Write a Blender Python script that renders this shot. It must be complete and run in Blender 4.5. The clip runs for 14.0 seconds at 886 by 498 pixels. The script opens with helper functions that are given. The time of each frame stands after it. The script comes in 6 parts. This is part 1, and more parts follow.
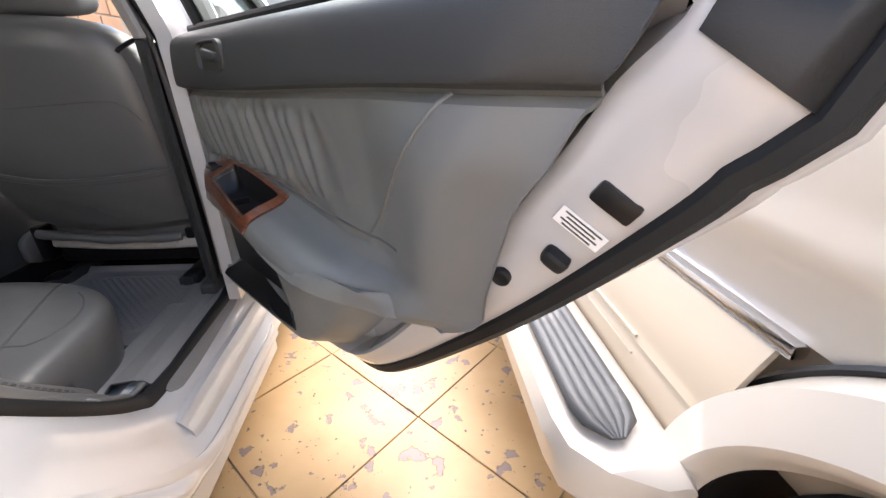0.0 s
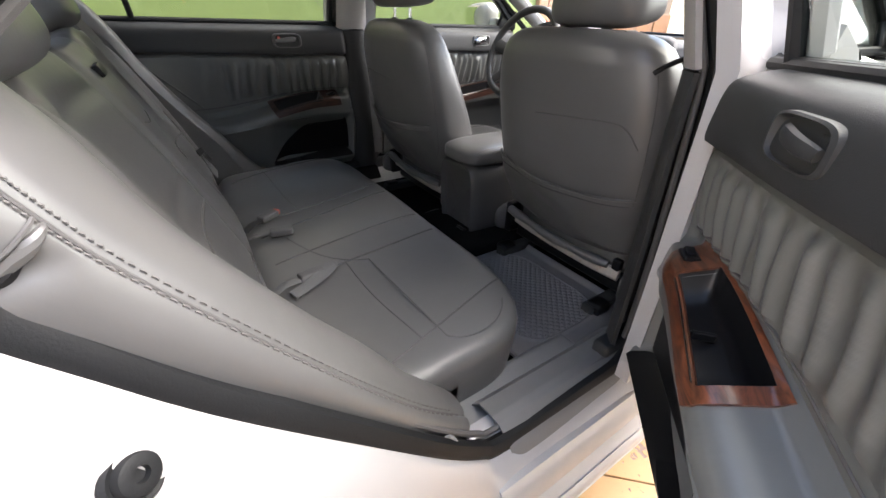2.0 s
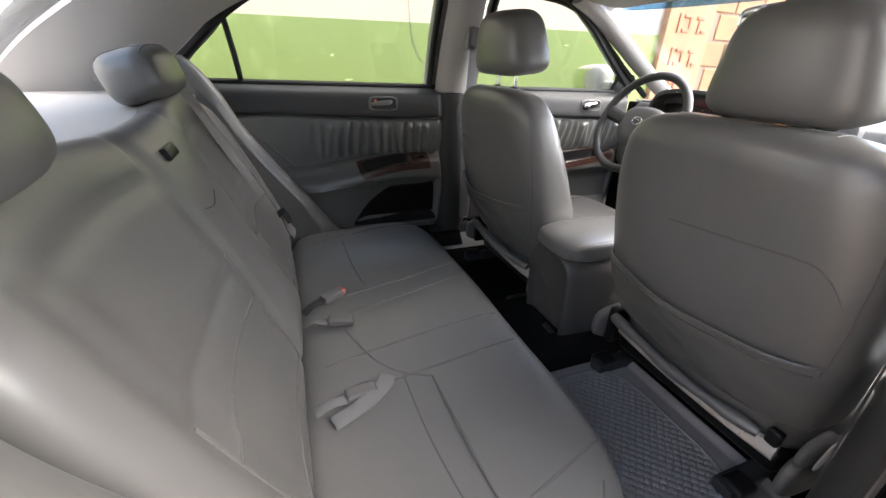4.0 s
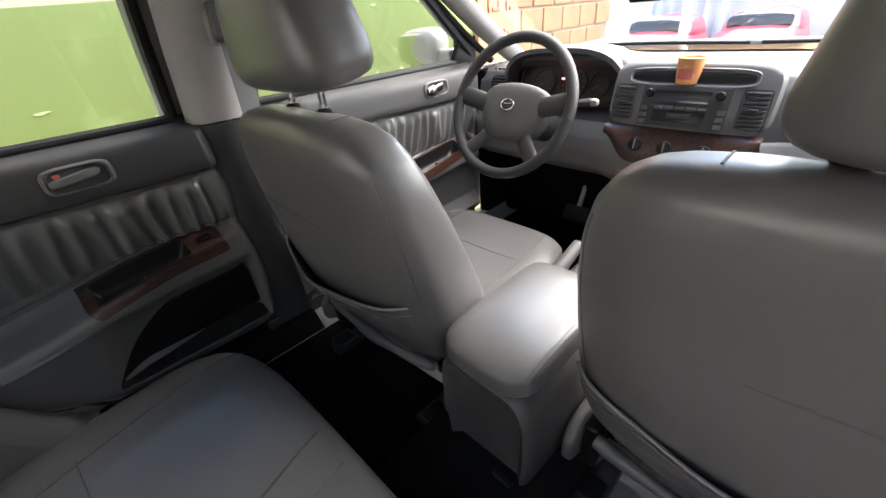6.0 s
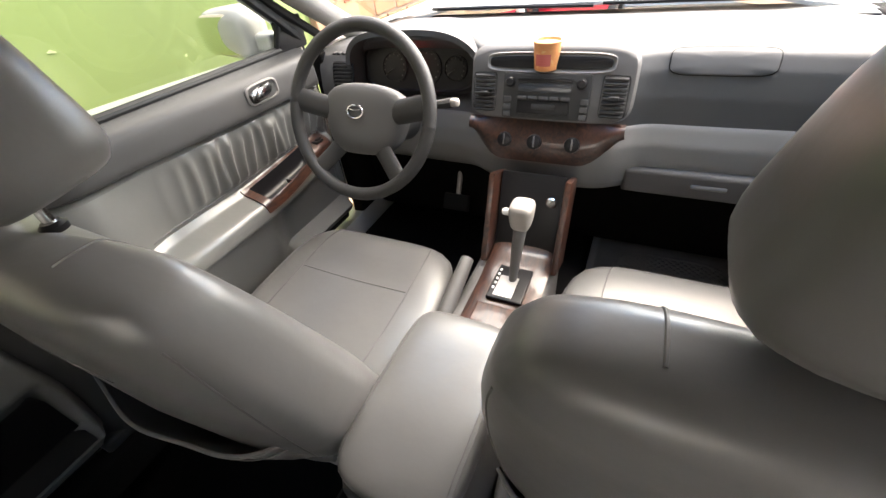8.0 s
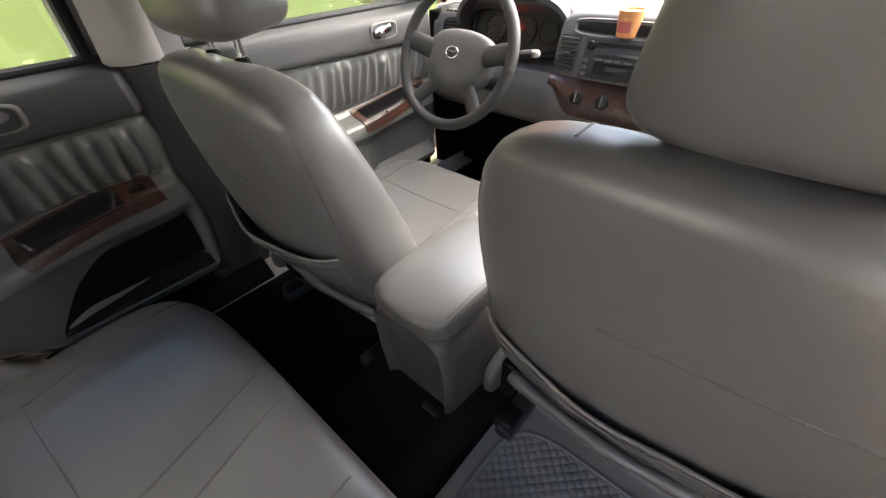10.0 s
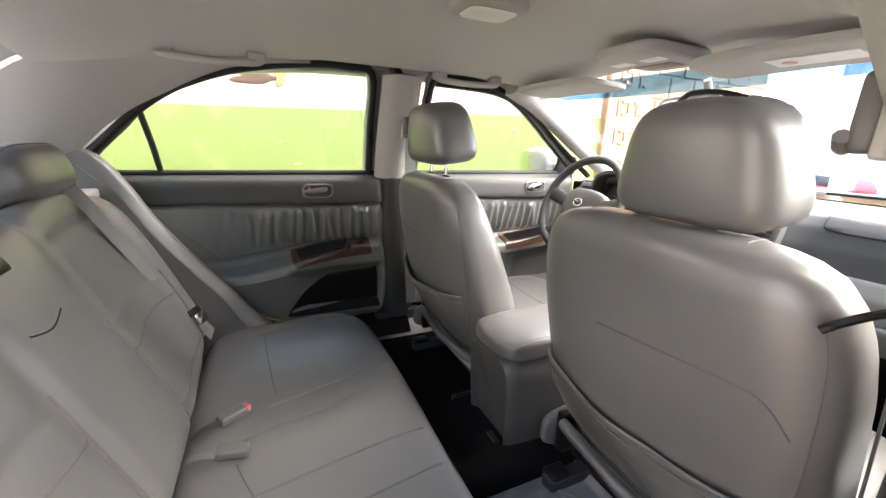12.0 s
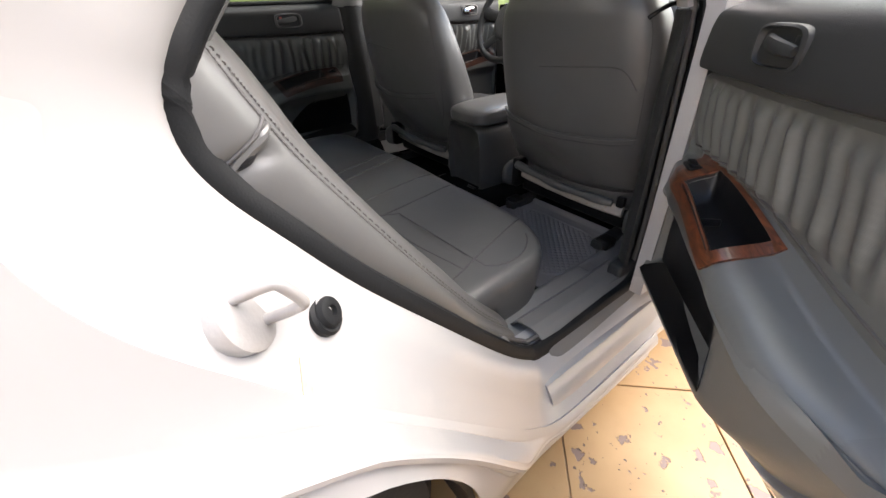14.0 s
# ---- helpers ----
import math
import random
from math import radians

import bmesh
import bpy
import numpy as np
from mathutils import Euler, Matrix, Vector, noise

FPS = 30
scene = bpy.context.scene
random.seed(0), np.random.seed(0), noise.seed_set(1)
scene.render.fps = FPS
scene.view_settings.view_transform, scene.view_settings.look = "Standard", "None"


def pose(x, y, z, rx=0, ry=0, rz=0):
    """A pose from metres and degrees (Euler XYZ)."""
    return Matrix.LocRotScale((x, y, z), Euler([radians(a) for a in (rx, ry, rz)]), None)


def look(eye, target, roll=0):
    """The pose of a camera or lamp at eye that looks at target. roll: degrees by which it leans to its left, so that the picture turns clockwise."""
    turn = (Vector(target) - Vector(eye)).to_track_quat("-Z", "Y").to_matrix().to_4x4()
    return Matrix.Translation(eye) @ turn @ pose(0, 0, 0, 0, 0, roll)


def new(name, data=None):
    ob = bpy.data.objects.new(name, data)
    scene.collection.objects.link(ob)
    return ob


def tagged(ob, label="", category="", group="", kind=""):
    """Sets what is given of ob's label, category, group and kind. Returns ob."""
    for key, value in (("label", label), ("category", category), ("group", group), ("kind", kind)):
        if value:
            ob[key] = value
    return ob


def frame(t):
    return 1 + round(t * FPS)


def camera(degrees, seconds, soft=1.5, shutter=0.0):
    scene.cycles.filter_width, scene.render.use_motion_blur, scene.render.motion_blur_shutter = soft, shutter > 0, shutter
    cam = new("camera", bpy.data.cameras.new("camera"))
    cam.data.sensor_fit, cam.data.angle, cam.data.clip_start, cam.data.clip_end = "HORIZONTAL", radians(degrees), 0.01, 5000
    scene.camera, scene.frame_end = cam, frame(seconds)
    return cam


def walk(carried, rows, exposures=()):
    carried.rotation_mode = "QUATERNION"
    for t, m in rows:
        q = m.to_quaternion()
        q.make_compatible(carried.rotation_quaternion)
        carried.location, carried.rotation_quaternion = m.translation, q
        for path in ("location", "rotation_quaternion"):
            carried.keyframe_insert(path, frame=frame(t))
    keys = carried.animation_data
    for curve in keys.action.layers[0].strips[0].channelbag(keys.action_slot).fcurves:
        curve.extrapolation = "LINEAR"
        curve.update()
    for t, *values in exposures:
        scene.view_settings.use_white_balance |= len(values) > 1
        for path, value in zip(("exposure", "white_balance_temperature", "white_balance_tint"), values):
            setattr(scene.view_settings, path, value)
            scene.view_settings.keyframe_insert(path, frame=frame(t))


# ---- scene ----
cam = camera(96.9, 14.0)
PATH = [
    (0, (1.271, -0.946, 0.91), (1.434, 0.857, 0.059), 0.9),
    (0.5, (1.256, -0.87, 0.949), (0.946, 0.843, -0.034), 2.9),
    (1, (1.152, -0.812, 0.968), (0.389, 0.708, -0.084), 1.4),
    (1.5, (1.112, -0.758, 0.986), (-0.01, 0.527, -0.058), 2.5),
    (2, (1.068, -0.69, 1.008), (-0.34, 0.299, -0.011), 2.1),
    (2.5, (1.041, -0.693, 1.048), (-0.533, 0.057, 0.069), 2.0),
    (3, (0.994, -0.642, 1.059), (-0.645, 0.056, 0.151), 3.0),
    (3.2, (0.962, -0.62, 1.047), (-0.696, 0.063, 0.162), 3.4),
    (5.3, (0.512, -0.436, 1.101), (-1.136, 0.322, 0.258), 0.5),
    (5.5, (0.433, -0.375, 1.076), (-1.14, 0.509, 0.213), -1.0),
    (6, (0.312, -0.243, 1.118), (-0.941, 0.934, 0.095), -5.3),
    (6.5, (0.243, -0.107, 1.172), (-0.694, 1.199, -0.018), -7.9),
    (7, (0.218, -0.033, 1.187), (-0.552, 1.316, -0.073), -8.4),
    (7.2, (0.207, -0.015, 1.196), (-0.525, 1.345, -0.074), -8.2),
    (9.3, (0.244, -0.091, 1.17), (-0.641, 1.202, -0.072), -2.4),
    (9.5, (0.281, -0.116, 1.158), (-0.653, 1.149, -0.078), -2.1),
    (10, (0.393, -0.198, 1.144), (-0.671, 0.941, -0.11), -2.9),
    (10.5, (0.49, -0.244, 1.107), (-0.603, 0.788, -0.212), -1.3),
    (11, (0.619, -0.34, 1.067), (-0.705, 0.661, -0.048), 1.5),
    (11.5, (0.729, -0.386, 1.086), (-0.88, 0.506, 0.301), 2.8),
    (12, (0.787, -0.409, 1.105), (-0.958, 0.404, 0.565), 2.1),
    (12.5, (0.871, -0.494, 1.087), (-0.88, 0.276, 0.505), -0.1),
    (13, (0.984, -0.617, 1.091), (-0.65, 0.198, 0.274), -1.0),
    (13.5, (1.106, -0.743, 1.016), (-0.361, 0.169, 0.007), -1.1),
    (14, (1.122, -0.859, 0.98), (-0.216, 0.155, -0.107), -1.7),
]
walk(cam, [(t, look(eye, target, roll)) for t, eye, target, roll in PATH],
     [(0.0, 2.6, 6700, 12), (0.5, 2.5, 6500, 12), (1.5, 2.6, 6900, 12), (3.0, 3.0, 6800, 12), (5.5, 3.2, 7300, 12), (6.3, 3.1, 6900, 12), (7.0, 3.4, 7200, 12), (9.5, 2.85, 7600, 12), (10.0, 3.4, 7400, 12), (10.4, 3.9, 7400, 12), (11.0, 4.3, 7400, 12), (12.0, 3.9, 7400, 12), (12.5, 3.75, 7400, 12), (13.3, 3.1, 7300, 12), (14.0, 2.4, 7000, 12)])
# ---- world and light ----
world = bpy.data.worlds.new("sky")
scene.world = world
world.use_nodes = True
_n = world.node_tree.nodes
_bg = _n["Background"]
_sky = _n.new("ShaderNodeTexSky")
_sky.sky_type = "NISHITA"
_sky.sun_disc = False
_sky.sun_elevation = radians(52)
_sky.sun_rotation = radians(24)
_sky.air_density = 1.0
_sky.dust_density = 1.5
_sky.ozone_density = 0.8
world.node_tree.links.new(_sky.outputs[0], _bg.inputs[0])
_bg.inputs[1].default_value = 0.15
SUN_FROM = Vector((0.27, 0.6, 0.74)).normalized()
_sun = bpy.data.lights.new("sun", "SUN")
_sun.energy, _sun.angle, _sun.color = 2.9, radians(82), (1.0, 0.95, 0.94)
sun = new("sun", _sun)
sun.matrix_world = look(tuple(SUN_FROM * 8), (0, 0, 0))

# ---- materials ----


def material(name, color, rough=0.5, metal=0.0, bump=0.0, scale=200.0, vary=0.12, stain=0.0, stain_color=None,
             coat=0.0, coarse=3.0, spec=0.5, sheen=0.0):
    m = bpy.data.materials.new(name)
    m.use_nodes = True
    nt = m.node_tree
    n, l = nt.nodes, nt.links
    b = n["Principled BSDF"]
    b.inputs["Roughness"].default_value = rough
    b.inputs["Metallic"].default_value = metal
    b.inputs["Specular IOR Level"].default_value = spec
    b.inputs["Coat Weight"].default_value = coat
    b.inputs["Coat Roughness"].default_value = 0.06
    b.inputs["Sheen Weight"].default_value = sheen
    co = n.new("ShaderNodeTexCoord")
    big = n.new("ShaderNodeTexNoise")
    big.inputs["Scale"].default_value, big.inputs["Detail"].default_value = coarse, 5
    fine = n.new("ShaderNodeTexNoise")
    fine.inputs["Scale"].default_value, fine.inputs["Detail"].default_value = scale, 3
    for t in (big, fine):
        l.new(co.outputs["Object"], t.inputs["Vector"])
    r = n.new("ShaderNodeValToRGB")
    c = Vector(color)
    r.color_ramp.elements[0].position, r.color_ramp.elements[1].position = 0.3, 0.7
    r.color_ramp.elements[0].color = (*(c * (1 - vary)), 1)
    r.color_ramp.elements[1].color = (*[min(1, v) for v in c * (1 + vary * 0.6)], 1)
    l.new(big.outputs["Fac"], r.inputs[0])
    out = r.outputs[0]
    if stain:
        s = n.new("ShaderNodeTexNoise")
        s.inputs["Scale"].default_value, s.inputs["Detail"].default_value = coarse * 4, 8
        l.new(co.outputs["Object"], s.inputs["Vector"])
        k = n.new("ShaderNodeValToRGB")
        k.color_ramp.elements[0].position, k.color_ramp.elements[1].position = 0.58, 0.68
        l.new(s.outputs["Fac"], k.inputs[0])
        f = n.new("ShaderNodeMath")
        f.operation = "MULTIPLY"
        f.inputs[1].default_value = stain
        l.new(k.outputs[0], f.inputs[0])
        x = n.new("ShaderNodeMix")
        x.data_type = "RGBA"
        x.inputs["B"].default_value = (*(stain_color or c * 0.5), 1)
        l.new(f.outputs[0], x.inputs["Factor"])
        l.new(out, x.inputs["A"])
        out = x.outputs["Result"]
    l.new(out, b.inputs["Base Color"])
    rr = n.new("ShaderNodeMapRange")
    rr.inputs["To Min"].default_value, rr.inputs["To Max"].default_value = rough * 0.85, min(1, rough * 1.15)
    l.new(big.outputs["Fac"], rr.inputs["Value"])
    l.new(rr.outputs[0], b.inputs["Roughness"])
    if bump:
        bp = n.new("ShaderNodeBump")
        bp.inputs["Strength"].default_value, bp.inputs["Distance"].default_value = bump, 0.002
        l.new(fine.outputs["Fac"], bp.inputs["Height"])
        l.new(bp.outputs[0], b.inputs["Normal"])
    return m


def leather(name, color, rough=0.42):
    """Pebbled leather: small cells for the grain, soft noise for the creases."""
    m = material(name, color, rough, bump=0.0, vary=0.10, coarse=4.0)
    n, l = m.node_tree.nodes, m.node_tree.links
    b = n["Principled BSDF"]
    b.inputs["Specular IOR Level"].default_value = 0.62
    co = n.new("ShaderNodeTexCoord")
    v = n.new("ShaderNodeTexVoronoi")
    v.feature = "DISTANCE_TO_EDGE"
    v.inputs["Scale"].default_value = 420
    w = n.new("ShaderNodeTexNoise")
    w.inputs["Scale"].default_value, w.inputs["Detail"].default_value = 14, 4
    for t in (v, w):
        l.new(co.outputs["Object"], t.inputs["Vector"])
    b1, b2 = n.new("ShaderNodeBump"), n.new("ShaderNodeBump")
    b1.inputs["Strength"].default_value, b1.inputs["Distance"].default_value = 0.05, 0.0003
    b2.inputs["Strength"].default_value, b2.inputs["Distance"].default_value = 0.14, 0.008
    l.new(v.outputs["Distance"], b1.inputs["Height"])
    l.new(w.outputs["Fac"], b2.inputs["Height"])
    l.new(b2.outputs[0], b1.inputs["Normal"])
    l.new(b1.outputs[0], b.inputs["Normal"])
    return m


def wood_grain(name, dark, light, rough=0.3):
    m = material(name, light, rough, coat=0.4)
    n, l = m.node_tree.nodes, m.node_tree.links
    b = n["Principled BSDF"]
    co, mp = n.new("ShaderNodeTexCoord"), n.new("ShaderNodeMapping")
    mp.inputs["Scale"].default_value = (22, 5, 22)
    t = n.new("ShaderNodeTexNoise")
    t.inputs["Scale"].default_value, t.inputs["Detail"].default_value, t.inputs["Distortion"].default_value = 3.0, 8, 1.6
    r = n.new("ShaderNodeValToRGB")
    r.color_ramp.elements[0].position, r.color_ramp.elements[1].position = 0.35, 0.66
    r.color_ramp.elements[0].color, r.color_ramp.elements[1].color = (*dark, 1), (*light, 1)
    l.new(co.outputs["Object"], mp.inputs[0])
    l.new(mp.outputs[0], t.inputs["Vector"])
    l.new(t.outputs["Fac"], r.inputs[0])
    l.new(r.outputs[0], b.inputs["Base Color"])
    return m


def glass_sheet(name, tint, gloss=0.06):
    m = bpy.data.materials.new(name)
    m.use_nodes = True
    n, l = m.node_tree.nodes, m.node_tree.links
    n.remove(n["Principled BSDF"])
    tr, gl, mx, fr, pw, ad = (n.new(k) for k in ("ShaderNodeBsdfTransparent", "ShaderNodeBsdfGlossy", "ShaderNodeMixShader", "ShaderNodeLayerWeight", "ShaderNodeMath", "ShaderNodeMath"))
    tr.inputs[0].default_value = (*tint, 1)
    gl.inputs["Roughness"].default_value = 0.02
    fr.inputs["Blend"].default_value = 0.5
    pw.operation, ad.operation = "POWER", "MULTIPLY_ADD"
    pw.inputs[1].default_value, ad.inputs[1].default_value, ad.inputs[2].default_value = 5.0, 0.5, gloss
    l.new(fr.outputs["Facing"], pw.inputs[0])
    l.new(pw.outputs[0], ad.inputs[0])
    l.new(ad.outputs[0], mx.inputs[0])
    l.new(tr.outputs[0], mx.inputs[1])
    l.new(gl.outputs[0], mx.inputs[2])
    l.new(mx.outputs[0], n["Material Output"].inputs["Surface"])
    return m


def lit(name, color, strength):
    m = bpy.data.materials.new(name)
    m.use_nodes = True
    b = m.node_tree.nodes["Principled BSDF"]
    b.inputs["Base Color"].default_value = (*color, 1)
    b.inputs["Emission Color"].default_value = (*color, 1)
    b.inputs["Emission Strength"].default_value = strength
    return m


LEATHER = leather("grey_leather", (0.112, 0.112, 0.109), 0.35)
LEATHER_DOOR = leather("grey_green_leather", (0.132, 0.137, 0.13), 0.3)
THREAD = material("grey_thread", (0.13, 0.126, 0.12), 0.8, bump=0.3, scale=900)
SEAM = material("leather_seam", (0.095, 0.093, 0.091), 0.6, bump=0.2, scale=700)
PLASTIC_DARK = material("dark_grey_plastic", (0.036, 0.037, 0.037), 0.48, bump=0.25, scale=900, vary=0.06, spec=0.35)
PLASTIC = material("grey_plastic", (0.115, 0.113, 0.11), 0.48, bump=0.25, scale=900, vary=0.06)
PLASTIC_MID = material("mid_grey_plastic", (0.066, 0.065, 0.063), 0.46, bump=0.25, scale=900, vary=0.06)
PLASTIC_LIGHT = material("light_grey_plastic", (0.22, 0.216, 0.208), 0.5, bump=0.2, scale=900, vary=0.06)
DASH = material("dashboard_grey", (0.077, 0.0782, 0.0785), 0.55, bump=0.35, scale=700, vary=0.07)
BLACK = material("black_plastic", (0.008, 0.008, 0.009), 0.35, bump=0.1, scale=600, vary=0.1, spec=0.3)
RUBBER = material("black_rubber", (0.011, 0.012, 0.013), 0.55, bump=0.2, scale=400, vary=0.15, spec=0.25)
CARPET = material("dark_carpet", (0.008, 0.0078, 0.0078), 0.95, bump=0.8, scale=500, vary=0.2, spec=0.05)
MAT_RUBBER = material("grey_rubber_mat", (0.21, 0.2, 0.2), 0.55, bump=0.3, scale=500, vary=0.1, stain=0.3, stain_color=(0.26, 0.24, 0.235))
FABRIC = material("headliner_fabric", (0.4, 0.39, 0.365), 0.95, bump=0.4, scale=1200, vary=0.05, sheen=0.2)
TRIM = material("pale_grey_trim", (0.38, 0.365, 0.345), 0.6, bump=0.2, scale=900, vary=0.05)
PAINT = material("white_pearl_paint", (0.42, 0.413, 0.406), 0.28, coat=0.7, vary=0.03, coarse=1.5, stain=0.12, stain_color=(0.7, 0.66, 0.6))
PAINT_SUV = material("beige_pearl_paint", (0.5, 0.42, 0.315), 0.3, coat=0.6, vary=0.04, coarse=1.5, stain=0.1, stain_color=(0.6, 0.5, 0.36))
PAINT_SUV_PALE = material("cream_paint", (0.52, 0.475, 0.41), 0.3, coat=0.6, vary=0.03, coarse=1.5)
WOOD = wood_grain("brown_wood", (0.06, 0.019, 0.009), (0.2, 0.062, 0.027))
# Same brown wood as WOOD, darkened for the shaded parts of the cabin.
WOOD_SHADED = wood_grain("shaded_brown_wood", (0.018, 0.009, 0.007), (0.065, 0.026, 0.016), 0.35)
DOOR_PLASTIC = material("door_grey_plastic", (0.135, 0.138, 0.132), 0.45, bump=0.2, scale=900, vary=0.05)
SCUFF = material("sill_grey_plastic", (0.17, 0.167, 0.162), 0.45, bump=0.2, scale=900, vary=0.06, stain=0.15, stain_color=(0.24, 0.22, 0.2))
CHROME = material("chrome", (0.75, 0.75, 0.76), 0.14, 1.0, vary=0.05)
STEEL = material("zinc_steel", (0.42, 0.41, 0.4), 0.4, 0.35, vary=0.2, coarse=20, bump=0.2, scale=200)
RUST_BAR = material("worn_painted_bar", (0.45, 0.42, 0.38), 0.5, vary=0.2, coarse=12, stain=0.7, stain_color=(0.3, 0.16, 0.07))
BELT = material("grey_webbing", (0.15, 0.15, 0.148), 0.8, bump=0.7, scale=600, vary=0.08)
RED = material("red_plastic", (0.55, 0.12, 0.1), 0.45)
LABEL_WHITE = material("label_white", (0.75, 0.74, 0.72), 0.5)
DIAL_WHITE = material("dim_dial_print", (0.16, 0.16, 0.155), 0.6)
INK = material("label_ink", (0.06, 0.06, 0.06), 0.6)
TIRE = material("tyre_rubber", (0.02, 0.02, 0.02), 0.85, bump=0.5, scale=120)
GLASS = glass_sheet("clear_glass", (0.86, 0.89, 0.86))
GLASS_SIDE = glass_sheet("green_tinted_glass", (0.52, 0.56, 0.51))
GLASS_BAND = glass_sheet("blue_shade_band", (0.1, 0.27, 0.5))
GLASS_DARK = material("dark_tinted_glass", (0.02, 0.025, 0.03), 0.05, spec=0.8, vary=0.2)
MIRROR = material("mirror_glass", (0.8, 0.82, 0.82), 0.03, 1.0, vary=0.02)
RED_LAMP = lit("red_telltale", (1.0, 0.03, 0.04), 6.0)
POT_ORANGE = material("orange_card", (0.75, 0.32, 0.12), 0.5, vary=0.15, coarse=25, stain=0.5, stain_color=(0.8, 0.62, 0.3))
IVORY = material("ivory_plastic", (0.3, 0.285, 0.26), 0.45, vary=0.06)

# ---- mesh helpers ----
ORIGIN = {}


def thing(name, at, label, category, group="", kind="", turn=0.0):
    ob = new(name)
    ob.empty_display_size = 0.05
    ob.matrix_world = pose(*at, 0, 0, turn)
    ORIGIN[ob.name] = Vector(at)
    return tagged(ob, label, category, group, kind)


def part(name, bm, mat, parent=None, label="", smooth=True, at=None):
    """Links a bmesh, given in world metres (a thing's own before it is turned), as one mesh under a thing or part."""
    if parent is not None:
        o = ORIGIN[parent.name]
    else:
        o = Vector(at) if at else Vector((0, 0, 0))
    bmesh.ops.translate(bm, verts=bm.verts, vec=-o)
    bmesh.ops.recalc_face_normals(bm, faces=bm.faces)
    me = bpy.data.meshes.new(name)
    bm.to_mesh(me)
    bm.free()
    me.materials.append(mat)
    if smooth:
        me.polygons.foreach_set("use_smooth", [True] * len(me.polygons))
        me.set_sharp_from_angle(angle=radians(38))
    ob = new(name, me)
    if parent is not None:
        ob.parent = parent
        ORIGIN[ob.name] = o
    else:
        ob.location = o
        ORIGIN[ob.name] = o
    if label:
        ob["label"] = label
    return ob


def flip(bm, side):
    """side -1 mirrors what was built for the car's right side."""
    if side < 0:
        for v in bm.verts:
            v.co.x = -v.co.x
        bmesh.ops.reverse_faces(bm, faces=bm.faces)
    return bm


def rbox(c, size, bevel=0.006, seg=3, turn=None):
    bm = bmesh.new()
    bmesh.ops.create_cube(bm, size=1.0)
    for v in bm.verts:
        v.co = Vector((v.co.x * size[0], v.co.y * size[1], v.co.z * size[2]))
    b = min(bevel, min(size) * 0.49)
    if b > 0:
        bmesh.ops.bevel(bm, geom=bm.edges[:], offset=b, segments=seg, profile=0.6, affect="EDGES")
    m = Matrix.Translation(c) @ (turn if turn is not None else Matrix.Identity(4))
    bmesh.ops.transform(bm, matrix=m, verts=bm.verts)
    return bm


def puff(c, half, n=12, sharp=4.0, shape=None, turn=None):
    """A cushion: a fine cube drawn towards a superellipsoid, then bent by shape(point) in its own frame (-1 to 1)."""
    bm = bmesh.new()
    bmesh.ops.create_cube(bm, size=2.0)
    bmesh.ops.subdivide_edges(bm, edges=bm.edges[:], cuts=n, use_grid_fill=True)
    for v in bm.verts:
        p = [math.tan(a * 0.9) / math.tan(0.9) for a in v.co]
        r = sum(abs(a) ** sharp for a in p) ** (1 / sharp)
        k = max(abs(a) for a in p) / r if r else 1
        p = Vector(p) * k
        q = Vector((p.x * half[0], p.y * half[1], p.z * half[2]))
        v.co = shape(p, q) if shape else q
    m = Matrix.Translation(c) @ (turn if turn is not None else Matrix.Identity(4))
    bmesh.ops.transform(bm, matrix=m, verts=bm.verts)
    return bm


def spline(pts, n, closed=False):
    """n points, evenly spread by parameter, on a smooth curve through pts."""
    P = [Vector(p) for p in pts]
    k = len(P)
    out = []
    segs = k if closed else k - 1
    for i in range(n):
        t = i * segs / (n if closed else n - 1)
        j = min(int(t), segs - 1)
        u = t - j
        if closed:
            a, b, c, d = (P[(j + q) % k] for q in (-1, 0, 1, 2))
        else:
            a, b, c, d = P[max(j - 1, 0)], P[j], P[j + 1], P[min(j + 2, k - 1)]
        out.append(0.5 * (2 * b + (c - a) * u + (2 * a - 5 * b + 4 * c - d) * u * u + (3 * b - a - 3 * c + d) * u ** 3))
    return out


def tube(pts, r, seg=8, closed=False, flat=1.0, up=None):
    """A round (or flattened) cord along points. r may be a function of 0 to 1."""
    bm = bmesh.new()
    P = [Vector(p) for p in pts]
    rings = []
    n = len(P)
    ref = Vector(up) if up else Vector((0.123, 0.31, 0.94)).normalized()
    for i, p in enumerate(P):
        if closed:
            d = P[(i + 1) % n] - P[i - 1]
        else:
            d = P[min(i + 1, n - 1)] - P[max(i - 1, 0)]
        d = d.normalized() if d.length > 1e-9 else Vector((0, 0, 1))
        a = d.cross(ref)
        if a.length < 1e-3:
            a = d.cross(Vector((1, 0, 0)))
        a.normalize()
        b = a.cross(d).normalized()
        rad = r(i / max(n - 1, 1)) if callable(r) else r
        rings.append([bm.verts.new(p + rad * (math.cos(2 * math.pi * k / seg) * a + flat * math.sin(2 * math.pi * k / seg) * b)) for k in range(seg)])
    m = n if closed else n - 1
    for i in range(m):
        A, B = rings[i], rings[(i + 1) % n]
        for k in range(seg):
            bm.faces.new((A[k], A[(k + 1) % seg], B[(k + 1) % seg], B[k]))
    if not closed:
        bm.faces.new(rings[0][::-1])
        bm.faces.new(rings[-1])
    return bm


